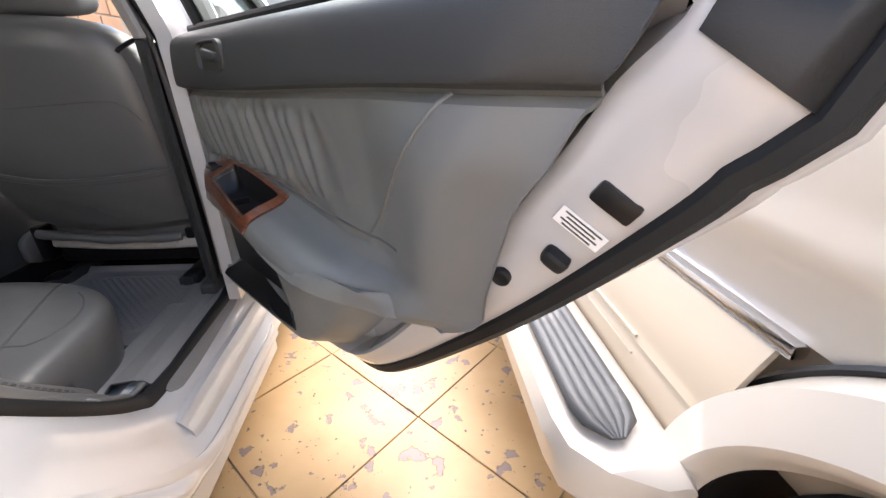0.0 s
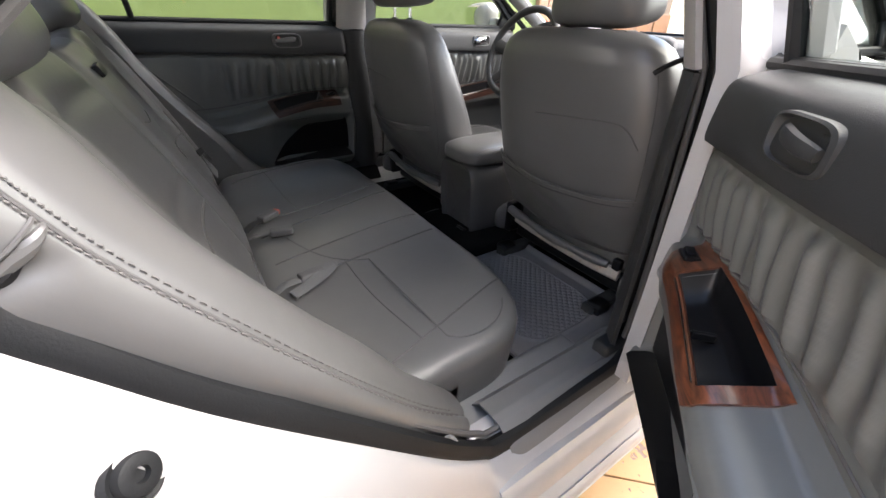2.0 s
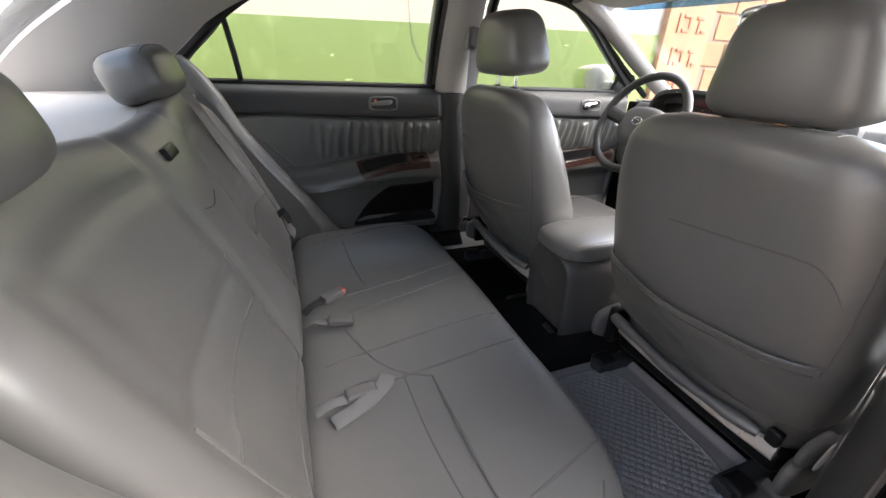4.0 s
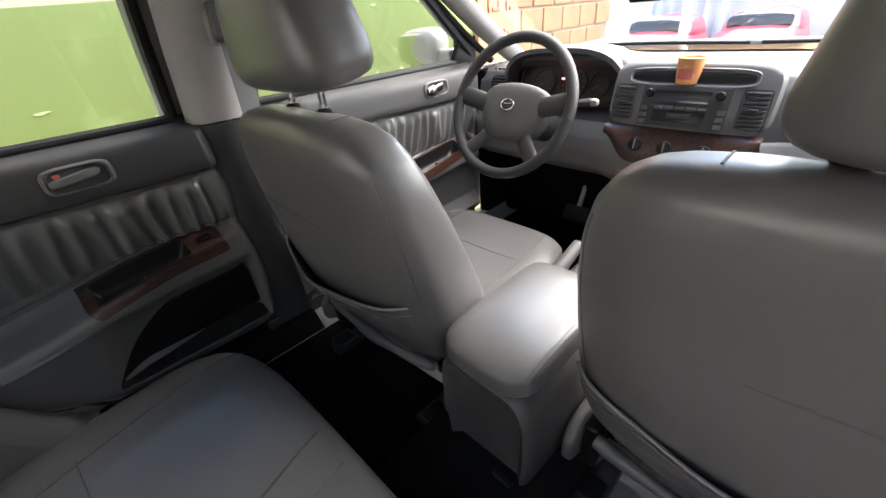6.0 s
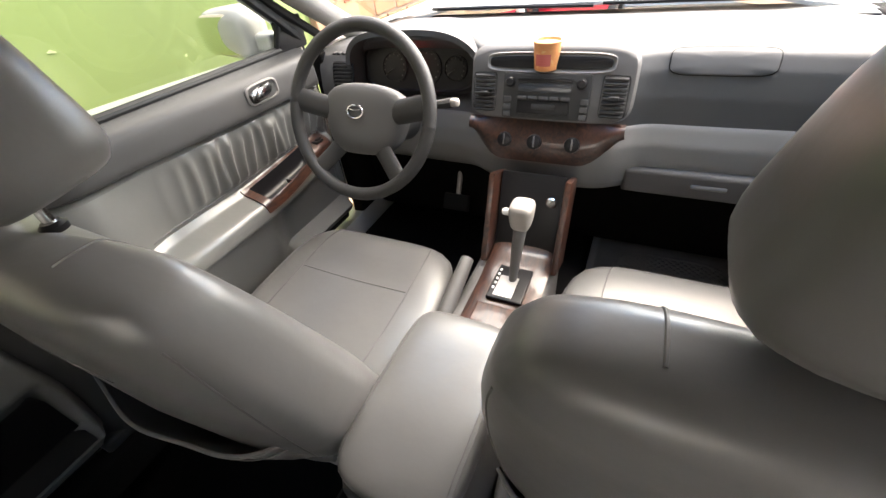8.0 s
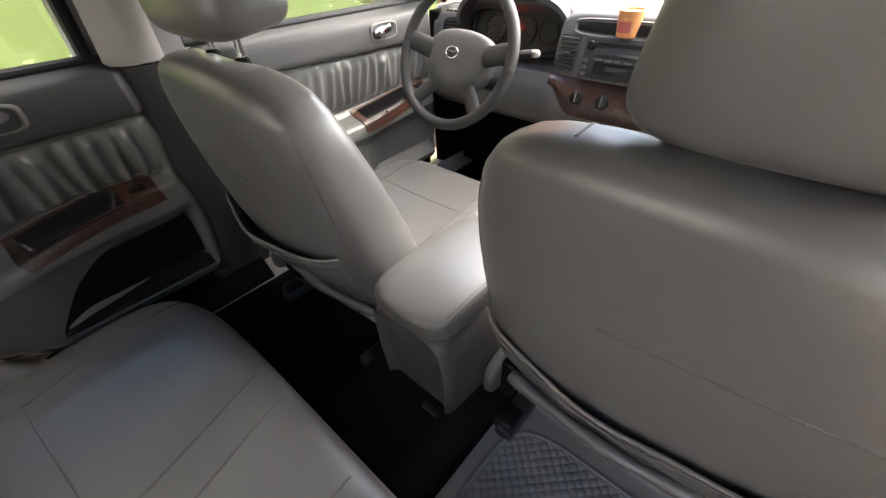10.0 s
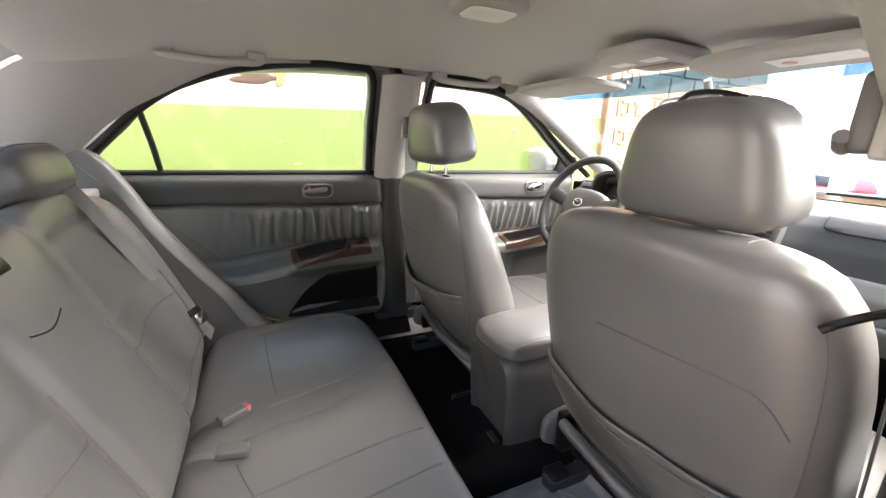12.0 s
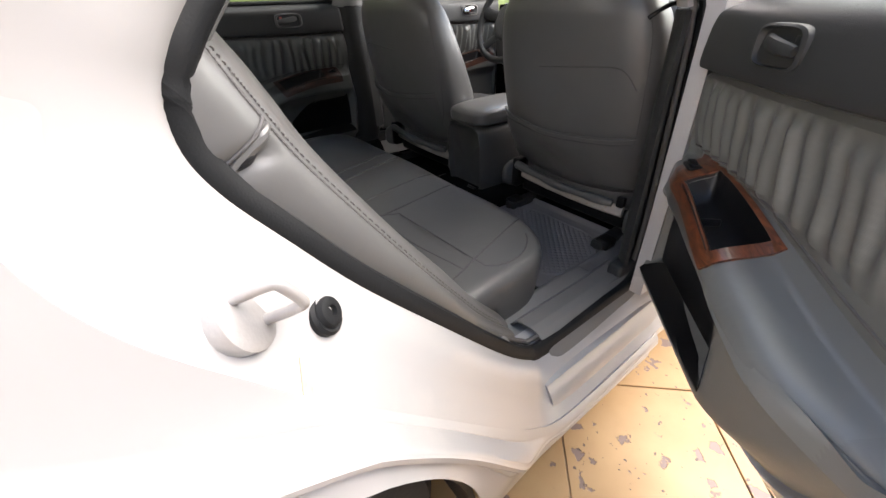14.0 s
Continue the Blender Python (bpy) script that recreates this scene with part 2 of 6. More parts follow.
def sheet(f, nu, nv, thick=0.0, wrap=False, keep=None):
    """A surface f(u, v), u and v from 0 to 1, with thickness behind it (against its normal)."""
    bm = bmesh.new()
    G = [[Vector(f(i / nu, j / nv)) for j in range(nv + 1)] for i in range(nu + (0 if wrap else 1))]
    m = len(G)

    def grid(H):
        return [[bm.verts.new(p) for p in row] for row in H]
    A = grid(G)
    cells = [(i, (i + 1) % m, j) for i in range(nu) for j in range(nv) if keep is None or keep((i + 0.5) / nu, (j + 0.5) / nv)]
    for i, i2, j in cells:
        bm.faces.new((A[i][j], A[i2][j], A[i2][j + 1], A[i][j + 1]))
    if thick:
        H = []
        for i in range(m):
            row = []
            for j in range(nv + 1):
                du = (G[(i + 1) % m] if wrap else G[min(i + 1, m - 1)])[j] - (G[i - 1] if wrap else G[max(i - 1, 0)])[j]
                dv = G[i][min(j + 1, nv)] - G[i][max(j - 1, 0)]
                nn = du.cross(dv)
                nn = nn.normalized() if nn.length > 1e-12 else Vector((0, 0, 1))
                row.append(G[i][j] - nn * thick)
            H.append(row)
        B = grid(H)
        for i, i2, j in cells:
            bm.faces.new((B[i][j], B[i][j + 1], B[i2][j + 1], B[i2][j]))
        if keep is not None:
            bmesh.ops.delete(bm, geom=[v for v in bm.verts if not v.link_faces], context="VERTS")
            rim = [e for e in bm.edges if len(e.link_faces) == 1]
            twin = {}
            for i in range(m):
                for j in range(nv + 1):
                    if A[i][j].is_valid and B[i][j].is_valid:
                        twin[A[i][j]] = B[i][j]
            for e in rim:
                a, b = e.verts
                if a in twin and b in twin:
                    try:
                        bm.faces.new((a, b, twin[b], twin[a]))
                    except ValueError:
                        pass
            return bm
        for i in range(nu):
            i2 = (i + 1) % m
            bm.faces.new((A[i][0], B[i][0], B[i2][0], A[i2][0]))
            bm.faces.new((A[i][nv], A[i2][nv], B[i2][nv], B[i][nv]))
        if not wrap:
            for j in range(nv):
                bm.faces.new((A[0][j], A[0][j + 1], B[0][j + 1], B[0][j]))
                bm.faces.new((A[nu][j], B[nu][j], B[nu][j + 1], A[nu][j + 1]))
    return bm


def rings(R, cap=True, caps=None):
    """Skin over a row of closed rings with equal counts."""
    bm = bmesh.new()
    V = [[bm.verts.new(p) for p in r] for r in R]
    n = len(V[0])
    for A, B in zip(V, V[1:]):
        for k in range(n):
            bm.faces.new((A[k], A[(k + 1) % n], B[(k + 1) % n], B[k]))
    c0, c1 = caps if caps else (cap, cap)
    for r, on in ((V[0], c0), (V[-1], c1)):
        if on:
            c = bm.verts.new(sum((v.co for v in r), Vector()) / n)
            for k in range(n):
                bm.faces.new((r[k], r[(k + 1) % n], c))
    return bm


def lathe(profile, c, seg=24, axis=(0, 0, 1)):
    q = Vector((0, 0, 1)).rotation_difference(Vector(axis)).to_matrix()
    R = [[Vector(c) + q @ Vector((r * math.cos(2 * math.pi * k / seg), r * math.sin(2 * math.pi * k / seg), z)) for k in range(seg)] for r, z in profile]
    return rings(R)


def merge(*bms):
    out = bmesh.new()
    for b in bms:
        me = bpy.data.meshes.new("tmp")
        b.to_mesh(me)
        b.free()
        out.from_mesh(me)
        bpy.data.meshes.remove(me)
    return out


def cast(bm_or_ob, pts, way, lift=0.0):
    """Points thrown along way onto a mesh part (given in world metres), lifted off it by lift."""
    from mathutils.bvhtree import BVHTree
    ob = bm_or_ob
    o = ORIGIN[ob.name]
    tree = BVHTree.FromPolygons([v.co + o for v in ob.data.vertices], [p.vertices[:] for p in ob.data.polygons])
    w = Vector(way).normalized()
    out = []
    for p in pts:
        hit = tree.ray_cast(Vector(p) - w * 0.4, w)
        if hit[0] is not None:
            nn = hit[1] if hit[1].dot(w) < 0 else -hit[1]
            out.append(hit[0] + nn * lift)
    return out


def lerp(a, b, t):
    return a + (b - a) * t


def smooth01(t):
    t = max(0.0, min(1.0, t))
    return t * t * (3 - 2 * t)


def table(t, xs, ys):
    return float(np.interp(t, xs, ys))
import functools

# ---- setting: ground, walls ----
GROUND = material("stained_screed", (0.56, 0.38, 0.2), 0.6, bump=0.5, scale=60, vary=0.2, coarse=2.0, stain=0.6, stain_color=(0.36, 0.27, 0.22))
GROUT = material("yard_cement", (0.36, 0.27, 0.18), 0.9, bump=0.5, scale=90)
GREEN = material("green_wall_paint", (0.165, 0.215, 0.068), 0.7, bump=0.4, scale=40, vary=0.14, coarse=1.2, stain=0.25, stain_color=(0.32, 0.39, 0.19))
CREAM = material("cream_wall_paint", (0.4, 0.345, 0.29), 0.75, bump=0.4, scale=40, vary=0.08, coarse=1.0)
BRICK = material("orange_block", (0.27, 0.135, 0.066), 0.8, bump=0.5, scale=50, vary=0.2, coarse=4)
MORTAR = material("mortar", (0.2, 0.15, 0.11), 0.9, bump=0.5, scale=80)
WHITE_WALL = material("whitewashed_wall", (0.6, 0.595, 0.59), 0.7, bump=0.3, scale=30, vary=0.06)

ground = part("ground", rbox((0, 0, -0.06), (400, 400, 0.1), 0), GROUT, smooth=False)
tagged(ground, "cement joints and yard ground under the tiles", "ground", kind="structure")

# ---- the open saloon car: body shell ----
body = thing("saloon_car", (0, -0.3, 0.0), "white pearl saloon car body with grey trim, parked", "car")


def tumble(z):
    """Half width of the inner side of the cabin at a height."""
    return table(z, [0.2, 0.34, 0.6, 0.95, 1.1, 1.3, 1.4], [0.78, 0.76, 0.76, 0.755, 0.705, 0.615, 0.56])


OPENING = [(-0.22, 1.3), (-0.42, 1.255), (-0.61, 1.155), (-0.71, 1.06), (-0.775, 1.0), (-0.822, 0.945), (-0.834, 0.9), (-0.82, 0.855), (-0.776, 0.79), (-0.712, 0.703), (-0.602, 0.575),
           (-0.474, 0.43), (-0.39, 0.352), (-0.33, 0.328), (-0.1, 0.33), (0.03, 0.338), (0.075, 0.385), (0.07, 0.6), (0.045, 0.9), (0.0, 1.15), (-0.03, 1.285)]


def opening_ring(n):
    return [Vector((tumble(p.y), p.x, p.y)) for p in spline([Vector((a, b, 0)) for a, b in OPENING], n, True)]


def outward(ring):
    """In the y-z plane, away from the opening's middle."""
    n = len(ring)
    out = []
    for i in range(n):
        d = ring[(i + 1) % n] - ring[i - 1]
        v = Vector((0, d.z, -d.y)).normalized()
        if v.dot(ring[i] - Vector((0, -0.36, 0.8))) < 0:
            v = -v
        out.append(v)
    return out


for side in (1, -1):
    ring = opening_ring(120)
    nrm = outward(ring)
    if side < 0:
        ring = [p + v * 0.085 * smooth01((p.z - 0.88) / 0.08) for p, v in zip(ring, nrm)]
    prof = [(0.0, 0.0), (0.02, 0.004), (0.045, 0.016), (0.062, 0.036), (0.074, 0.056), (0.085, 0.072), (0.098, 0.086), (0.11, 0.1)]
    R = []
    for dx, off in prof:
        row = []
        for p, v in zip(ring, nrm):
            q = p + v * off * (1.0 if p.z < 1.02 else 0.35)
            q.x = p.x + dx * (1.0 if p.z < 1.02 else 0.6)
            row.append(q)
        R.append(row)
    jb = part("door_jamb", flip(rings(R, False), side), PAINT, body)
    if side > 0:
        JAMB = jb
    part("opening_trim", flip(tube([p - v * 0.015 - Vector((0.012, 0, 0)) for p, v in zip(ring, nrm)], 0.006, 8, True), side), PLASTIC, body, "grey edge trim")
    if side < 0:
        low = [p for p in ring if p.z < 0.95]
        # Added dark sheet that stands for shade and stops daylight leaking by the door.
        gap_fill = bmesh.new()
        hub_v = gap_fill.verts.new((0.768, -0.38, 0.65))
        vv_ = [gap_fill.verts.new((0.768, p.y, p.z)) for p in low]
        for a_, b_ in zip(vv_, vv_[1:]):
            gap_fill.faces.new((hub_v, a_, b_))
        part("gap_shade_sheet", flip(gap_fill, side), CARPET, body, "added dark sheet for shade behind the closed door")
    if side > 0:
        part("sill_corner", flip(rbox((0.675, -0.2, 0.296), (0.12, 0.42, 0.05), 0.02), side), PLASTIC_LIGHT, body)
    # rubber seal round the opening
    part("weatherstrip", flip(tube([p + Vector((0.008, 0, 0)) + v * 0.003 for p, v in zip(ring, nrm)], 0.0175, 10, True, 1.1), side), RUBBER, body, "black rubber door seal")
    # outer skin from the jamb to the wheel arch and the boot
    def skin(u, v, R=R):
        k = int(round(lerp(8, 84, u)))
        p = R[-1][k]
        y, z = p.y, p.z
        far = Vector((p.x + 0.02 - 0.05 * smooth01((z - 0.9) / 0.2), -1.75, z + 0.03))
        C = Vector((0.925, -1.0, 0.29))
        d = Vector((0, y - C.y, z - C.z))
        near = C + d.normalized() * min(0.352, d.length - 0.004)
        q = near.lerp(far, smooth01((z - 0.62) / 0.2))
        low = Vector((0.87, y, 0.15))
        q = q.lerp(low, smooth01((y + 0.52) / 0.1))
        c = p.lerp(q, v)
        step = 0.6 * smooth01((v - 0.16) / 0.09) + 0.4 * v
        c.x = lerp(p.x, q.x, step) + 0.01 * math.sin(math.pi * min(1, v * 2.0)) + 0.004 * math.exp(-((v - 0.33) / 0.03) ** 2)
        return c
    part("quarter_panel", flip(sheet(skin, 76, 44, 0.004), side), PAINT, body)
    part("wheel_arch_liner", flip(sheet(lambda u, v: (lerp(0.5, 0.912, v), -1.0 + 0.352 * math.cos(math.pi * u), 0.29 + 0.352 * math.sin(math.pi * u)), 24, 3, 0.01), side), BLACK, body)
    # sill: painted step, then the grey scuff plate on it
    sill_prof = [(0.70, 0.30), (0.715, 0.335), (0.76, 0.33), (0.80, 0.302), (0.83, 0.296), (0.85, 0.27), (0.862, 0.215), (0.856, 0.165), (0.80, 0.14), (0.70, 0.14)]
    R2 = [[Vector((x, y, z)) for x, z in sill_prof] for y in np.linspace(-0.38, 1.25, 24)]
    part("sill", flip(rings(R2), side), PAINT, body)

    def scuff(u, v):
        y = lerp(-0.325, 0.125, u)
        e = smooth01(min(1, u / 0.04)) * smooth01(min(1, (1 - u) / 0.05))
        x = table(v, [0, 0.25, 0.5, 0.75, 1], [0.655, 0.70, 0.735, 0.775, 0.815 - 0.012 * (1 - e)])
        z = table(v, [0, 0.2, 0.5, 0.75, 0.93, 1], [0.30, 0.345, 0.352, 0.338, 0.312, 0.296])
        ridge = 0.004 * math.exp(-((x - 0.752) / 0.006) ** 2) + 0.003 * math.exp(-((x - 0.79) / 0.005) ** 2)
        return (x, y, z + ridge + 0.002)
    # Left plate takes the carpet's near-black to stand for shade on that side.
    part("scuff_plate", flip(sheet(scuff, 36, 24, -0.004), side), SCUFF if side > 0 else CARPET, body, "sill scuff plate, grey plastic on the right, blackened for shade on the left")

# striker, buffer and sticker on the open side's jamb


def on_jamb(y, z):
    a = cast(JAMB, [(1.2, y, z)], (-1, 0, 0))[0]
    b, c = cast(JAMB, [(1.2, y + 0.01, z)], (-1, 0, 0))[0], cast(JAMB, [(1.2, y, z + 0.01)], (-1, 0, 0))[0]
    n_ = (b - a).cross(c - a).normalized()
    return a, (n_ if n_.x > 0 else -n_)


a_, n_ = on_jamb(-0.842, 0.772)
n_ = (n_ + Vector((0.0, 0.75, 0.25))).normalized()
t1 = n_.cross(Vector((0, 0.6, -0.8))).normalized()
t2 = n_.cross(t1).normalized()
striker = part("striker", merge(
    lathe([(0.034, -0.02), (0.034, 0.003), (0.03, 0.005), (0.0, 0.005)], tuple(a_), 24, tuple(n_)),
    tube(spline([a_ + t2 * s + n_ * h for s, h in ((-0.019, 0.0), (-0.019, 0.034), (-0.014, 0.043), (0.014, 0.043), (0.019, 0.034), (0.019, 0.0))], 28), 0.0052, 10)), STEEL, body, "galvanised steel door striker loop")
a_, n_ = on_jamb(-0.774, 0.722)
n_ = (n_ + Vector((0.0, 0.3, 0.2))).normalized()
a_ = a_ + n_ * 0.003
buffer = part("buffer", lathe([(0.023, -0.026), (0.023, -0.005), (0.02, -0.002), (0.017, -0.003), (0.0145, 0.002), (0.012, 0.003), (0.006, 0.003), (0.005, -0.002)], tuple(a_), 24, tuple(n_)), RUBBER, body, "black rubber door buffer")
a_, n_ = on_jamb(-0.818, 0.694)
q_ = Vector((0, 0, 1)).rotation_difference(n_).to_matrix().to_4x4()
part("sticker", rbox(a_ + n_ * 0.0008, (0.04, 0.012, 0.0012), 0.0003, 1, q_), material("aged_sticker", (0.5, 0.45, 0.33), 0.6, vary=0.3, coarse=40), body)
part("clip", merge(tube(spline([(0.752, -0.445, 0.405), (0.757, -0.455, 0.418), (0.762, -0.447, 0.426), (0.766, -0.437, 0.41)], 12), 0.004, 8)), PLASTIC_LIGHT, body)

# floor pan, rear bulkhead, roof, bonnet
for side in (1, -1):
    part("kick_panel", flip(rbox((0.735, 0.09, 0.31), (0.04, 0.2, 0.14), 0.01), side), PLASTIC_DARK, body)
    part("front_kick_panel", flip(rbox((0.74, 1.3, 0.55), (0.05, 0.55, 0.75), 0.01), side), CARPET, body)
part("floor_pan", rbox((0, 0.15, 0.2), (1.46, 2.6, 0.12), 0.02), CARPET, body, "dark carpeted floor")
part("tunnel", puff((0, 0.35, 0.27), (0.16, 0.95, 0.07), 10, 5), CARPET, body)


def roof_z(x, y):
    return 1.348 - 0.05 * (x / 0.6) ** 2 - 0.03 * smooth01((y - 0.3) / 0.4) - 0.075 * smooth01((-0.45 - y) / 0.45)


def rail_z(y):
    """Height of the headliner's edge over the windows."""
    return table(y, [-0.9, -0.65, -0.4, -0.2, 0.3, 0.55, 0.75], [1.225, 1.275, 1.312, 1.334, 1.332, 1.31, 1.275])


def headliner(u, v):
    y = lerp(-0.86, 0.62, v)
    x = lerp(-1, 1, u) * table(y, [-0.9, -0.6, -0.2, 0.4, 0.7], [0.5, 0.59, 0.615, 0.6, 0.56])
    a = abs(2 * u - 1)
    return (x, y, lerp(roof_z(x, y) + 0.004, rail_z(y), a ** 5))


lining = part("headliner", sheet(headliner, 40, 40, -0.012), FABRIC, body, "pale grey fabric headliner")
part("roof", sheet(lambda u, v: (lerp(-0.68, 0.68, u), lerp(-0.95, 0.72, v), 1.43 - 0.085 * abs(2 * u - 1) ** 3 - 0.06 * smooth01((0.25 - v) / 0.25) - 0.05 * smooth01((v - 0.75) / 0.25)), 24, 24, 0.01), PAINT, body)
for side in (1, -1):
    part("roof_rail", flip(tube(spline([(0.66, -0.9, 1.26), (0.67, -0.6, 1.3), (0.67, -0.2, 1.34), (0.67, 0.3, 1.34), (0.64, 0.7, 1.31)], 30), 0.042, 10), side), PAINT, body)

    def cpillar(u, v):
        a = spline_c[int(round(u * 24))]
        b = spline_d[int(round(u * 24))]
        p = a.lerp(b, v)
        n = Vector((-0.9, 0.05, 0.1))
        return p + n * 0.018 * math.sin(math.pi * v)
    spline_c = spline([(0.612, -0.2, 1.318), (0.648, -0.45, 1.262), (0.682, -0.68, 1.15), (0.712, -0.84, 1.022), (0.72, -0.93, 0.93)] if side > 0 else [(0.605, -0.22, 1.338), (0.635, -0.46, 1.302), (0.668, -0.735, 1.172), (0.7, -0.9, 1.03), (0.715, -1.0, 0.93)], 25)
    spline_d = spline([(0.56, -0.62, 1.3), (0.48, -0.84, 1.268), (0.5, -0.98, 1.19), (0.54, -1.16, 1.07), (0.6, -1.32, 0.93)], 25)
    part("pillar_trim", flip(sheet(cpillar, 24, 14, -0.02), side), TRIM, body, "pale grey rear pillar trim")
    # painted outside of the rear pillar
    part("rear_pillar", flip(sheet(lambda u, v: tuple(Vector(spline_c[int(round(u * 24))]).lerp(spline_d[int(round(u * 24))], v) + Vector((0.06 + 0.05 * (1 - v), -0.03, 0.06))), 24, 8, 0.01), side), PAINT, body)

    def bpillar(u, v):
        z = lerp(0.36, 1.305, v)
        yc = lerp(0.085, 0.06, v)
        w = table(v, [0, 0.25, 0.5, 1], [0.075, 0.075, 0.078, 0.07])
        a = lerp(-1, 1, u)
        x = tumble(z) - 0.012 - 0.045 * (1 - abs(a) ** 2.6)
        return (x, yc + a * w, z)
    part("centre_pillar_trim", flip(sheet(lambda u, v: bpillar(u, lerp(0.0, 0.62, v)), 14, 16, -0.01), side), PLASTIC_DARK, body, "dark grey lower centre pillar trim")
    part("centre_pillar_trim", flip(sheet(lambda u, v: bpillar(u, lerp(0.624, 1.0, v)), 14, 12, -0.01), side), TRIM, body, "pale upper centre pillar trim")
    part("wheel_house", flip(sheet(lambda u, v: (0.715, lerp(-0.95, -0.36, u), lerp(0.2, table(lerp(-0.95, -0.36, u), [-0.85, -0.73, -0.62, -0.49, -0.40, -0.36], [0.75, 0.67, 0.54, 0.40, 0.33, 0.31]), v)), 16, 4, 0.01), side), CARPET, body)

    def bpillar_out(u, v):
        z = lerp(0.34, 1.32, v)
        return (tumble(z) + 0.03, lerp(-0.02, 0.17, u) - 0.02 * v, z)
    part("centre_pillar", flip(sheet(bpillar_out, 6, 16, -0.03), side), PAINT, body)
    # windscreen pillar
    part("windscreen_pillar", flip(tube(spline([(0.72, 1.28, 0.92), (0.70, 1.0, 1.07), (0.655, 0.72, 1.22), (0.6, 0.5, 1.305)], 24), 0.042, 12, False, 0.7), side), TRIM, body, "pale grey windscreen pillar trim")
    part("pillar_seal", flip(tube(spline([(0.745, 1.1, 0.95), (0.735, 0.93, 1.06), (0.69, 0.68, 1.21), (0.645, 0.48, 1.285), (0.635, 0.2, 1.3)], 24), 0.013, 8), side), RUBBER, body)
part("rear_shelf", rbox((0, -1.12, 0.925), (1.3, 0.6, 0.03), 0.008), TRIM, body)
part("bulkhead", sheet(lambda u, v: (lerp(-0.76, 0.76, u), lerp(-0.66, -0.9, v), lerp(0.2, 0.93, v)), 4, 4, 0.02), CARPET, body)
part("boot", rbox((0, -1.65, 0.72), (1.5, 0.75, 0.45), 0.06, 4), PAINT, body)
part("rear_lower", rbox((0, -1.35, 0.4), (1.2, 1.2, 0.5), 0.05), BLACK, body)

# glass
ws = sheet(lambda u, v: (lerp(-1, 1, u) * lerp(0.72, 0.58, v), lerp(1.42, 0.63, v) + 0.14 * (1 - (2 * u - 1) ** 2) * (1 - v * 0.4), lerp(0.925, 1.305, v) + 0.01), 24, 16)
w1 = part("windscreen", ws, GLASS, body)
w2 = part("shade_band", sheet(lambda u, v: (lerp(-1, 1, u) * lerp(0.6, 0.58, v), lerp(0.73, 0.633, v) + 0.14 * (1 - (2 * u - 1) ** 2) * lerp(0.65, 0.6, v), lerp(1.262, 1.309, v) + 0.01), 24, 4), GLASS_BAND, body, "blue tinted top band of the windscreen")
w3 = part("rear_window", sheet(lambda u, v: (lerp(-1, 1, u) * lerp(0.62, 0.5, v), lerp(-1.4, -0.86, v) - 0.05 * (1 - (2 * u - 1) ** 2), lerp(0.94, 1.275, v)), 16, 10), GLASS, body)
for w in (w1, w2, w3):
    w.visible_shadow = False


def bonnet(u, v):
    x = lerp(-0.78, 0.78, u)
    y = lerp(1.5, 2.55, v)
    return (x, y, 0.965 - 0.05 * (abs(2 * u - 1)) ** 3 - 0.16 * v ** 1.8 + 0.012 * math.exp(-((abs(2 * u - 1) - 0.6) / 0.08) ** 2))


part("bonnet", sheet(bonnet, 30, 20, 0.01), PAINT, body, "white bonnet")
part("cowl", rbox((0, 1.47, 0.92), (1.4, 0.16, 0.03), 0.01), BLACK, body)
for s in (-0.55, 0.05):
    part("wiper", merge(tube([(s, 1.5, 0.96), (s + 0.3, 1.44, 0.968), (s + 0.58, 1.43, 0.966)], 0.006, 6)), BLACK, body)
for side in (1, -1):
    part("front_wing", flip(sheet(lambda u, v: (lerp(0.78, 0.89, smooth01(v * 1.5)), lerp(1.1, 2.5, u), lerp(0.93, 0.3, v)), 12, 8, 0.01), side), PAINT, body)
    wheel = part("wheel", flip(lathe([(0.1, -0.1), (0.29, -0.1), (0.315, -0.07), (0.315, 0.07), (0.29, 0.1), (0.2, 0.1), (0.19, 0.06), (0.05, 0.06)], (0.76, -0.99, 0.315), 36, (1, 0, 0)), side), TIRE, body, "black tyre")
part("bulkhead_front", rbox((0, 1.62, 0.5), (1.5, 0.3, 0.8), 0.02), BLACK, body)

# ---- doors ----
HINGE = (0.888, 0.112)
HINGE_OPEN = (0.897, 0.155)
OPEN_ANGLE = 42.0


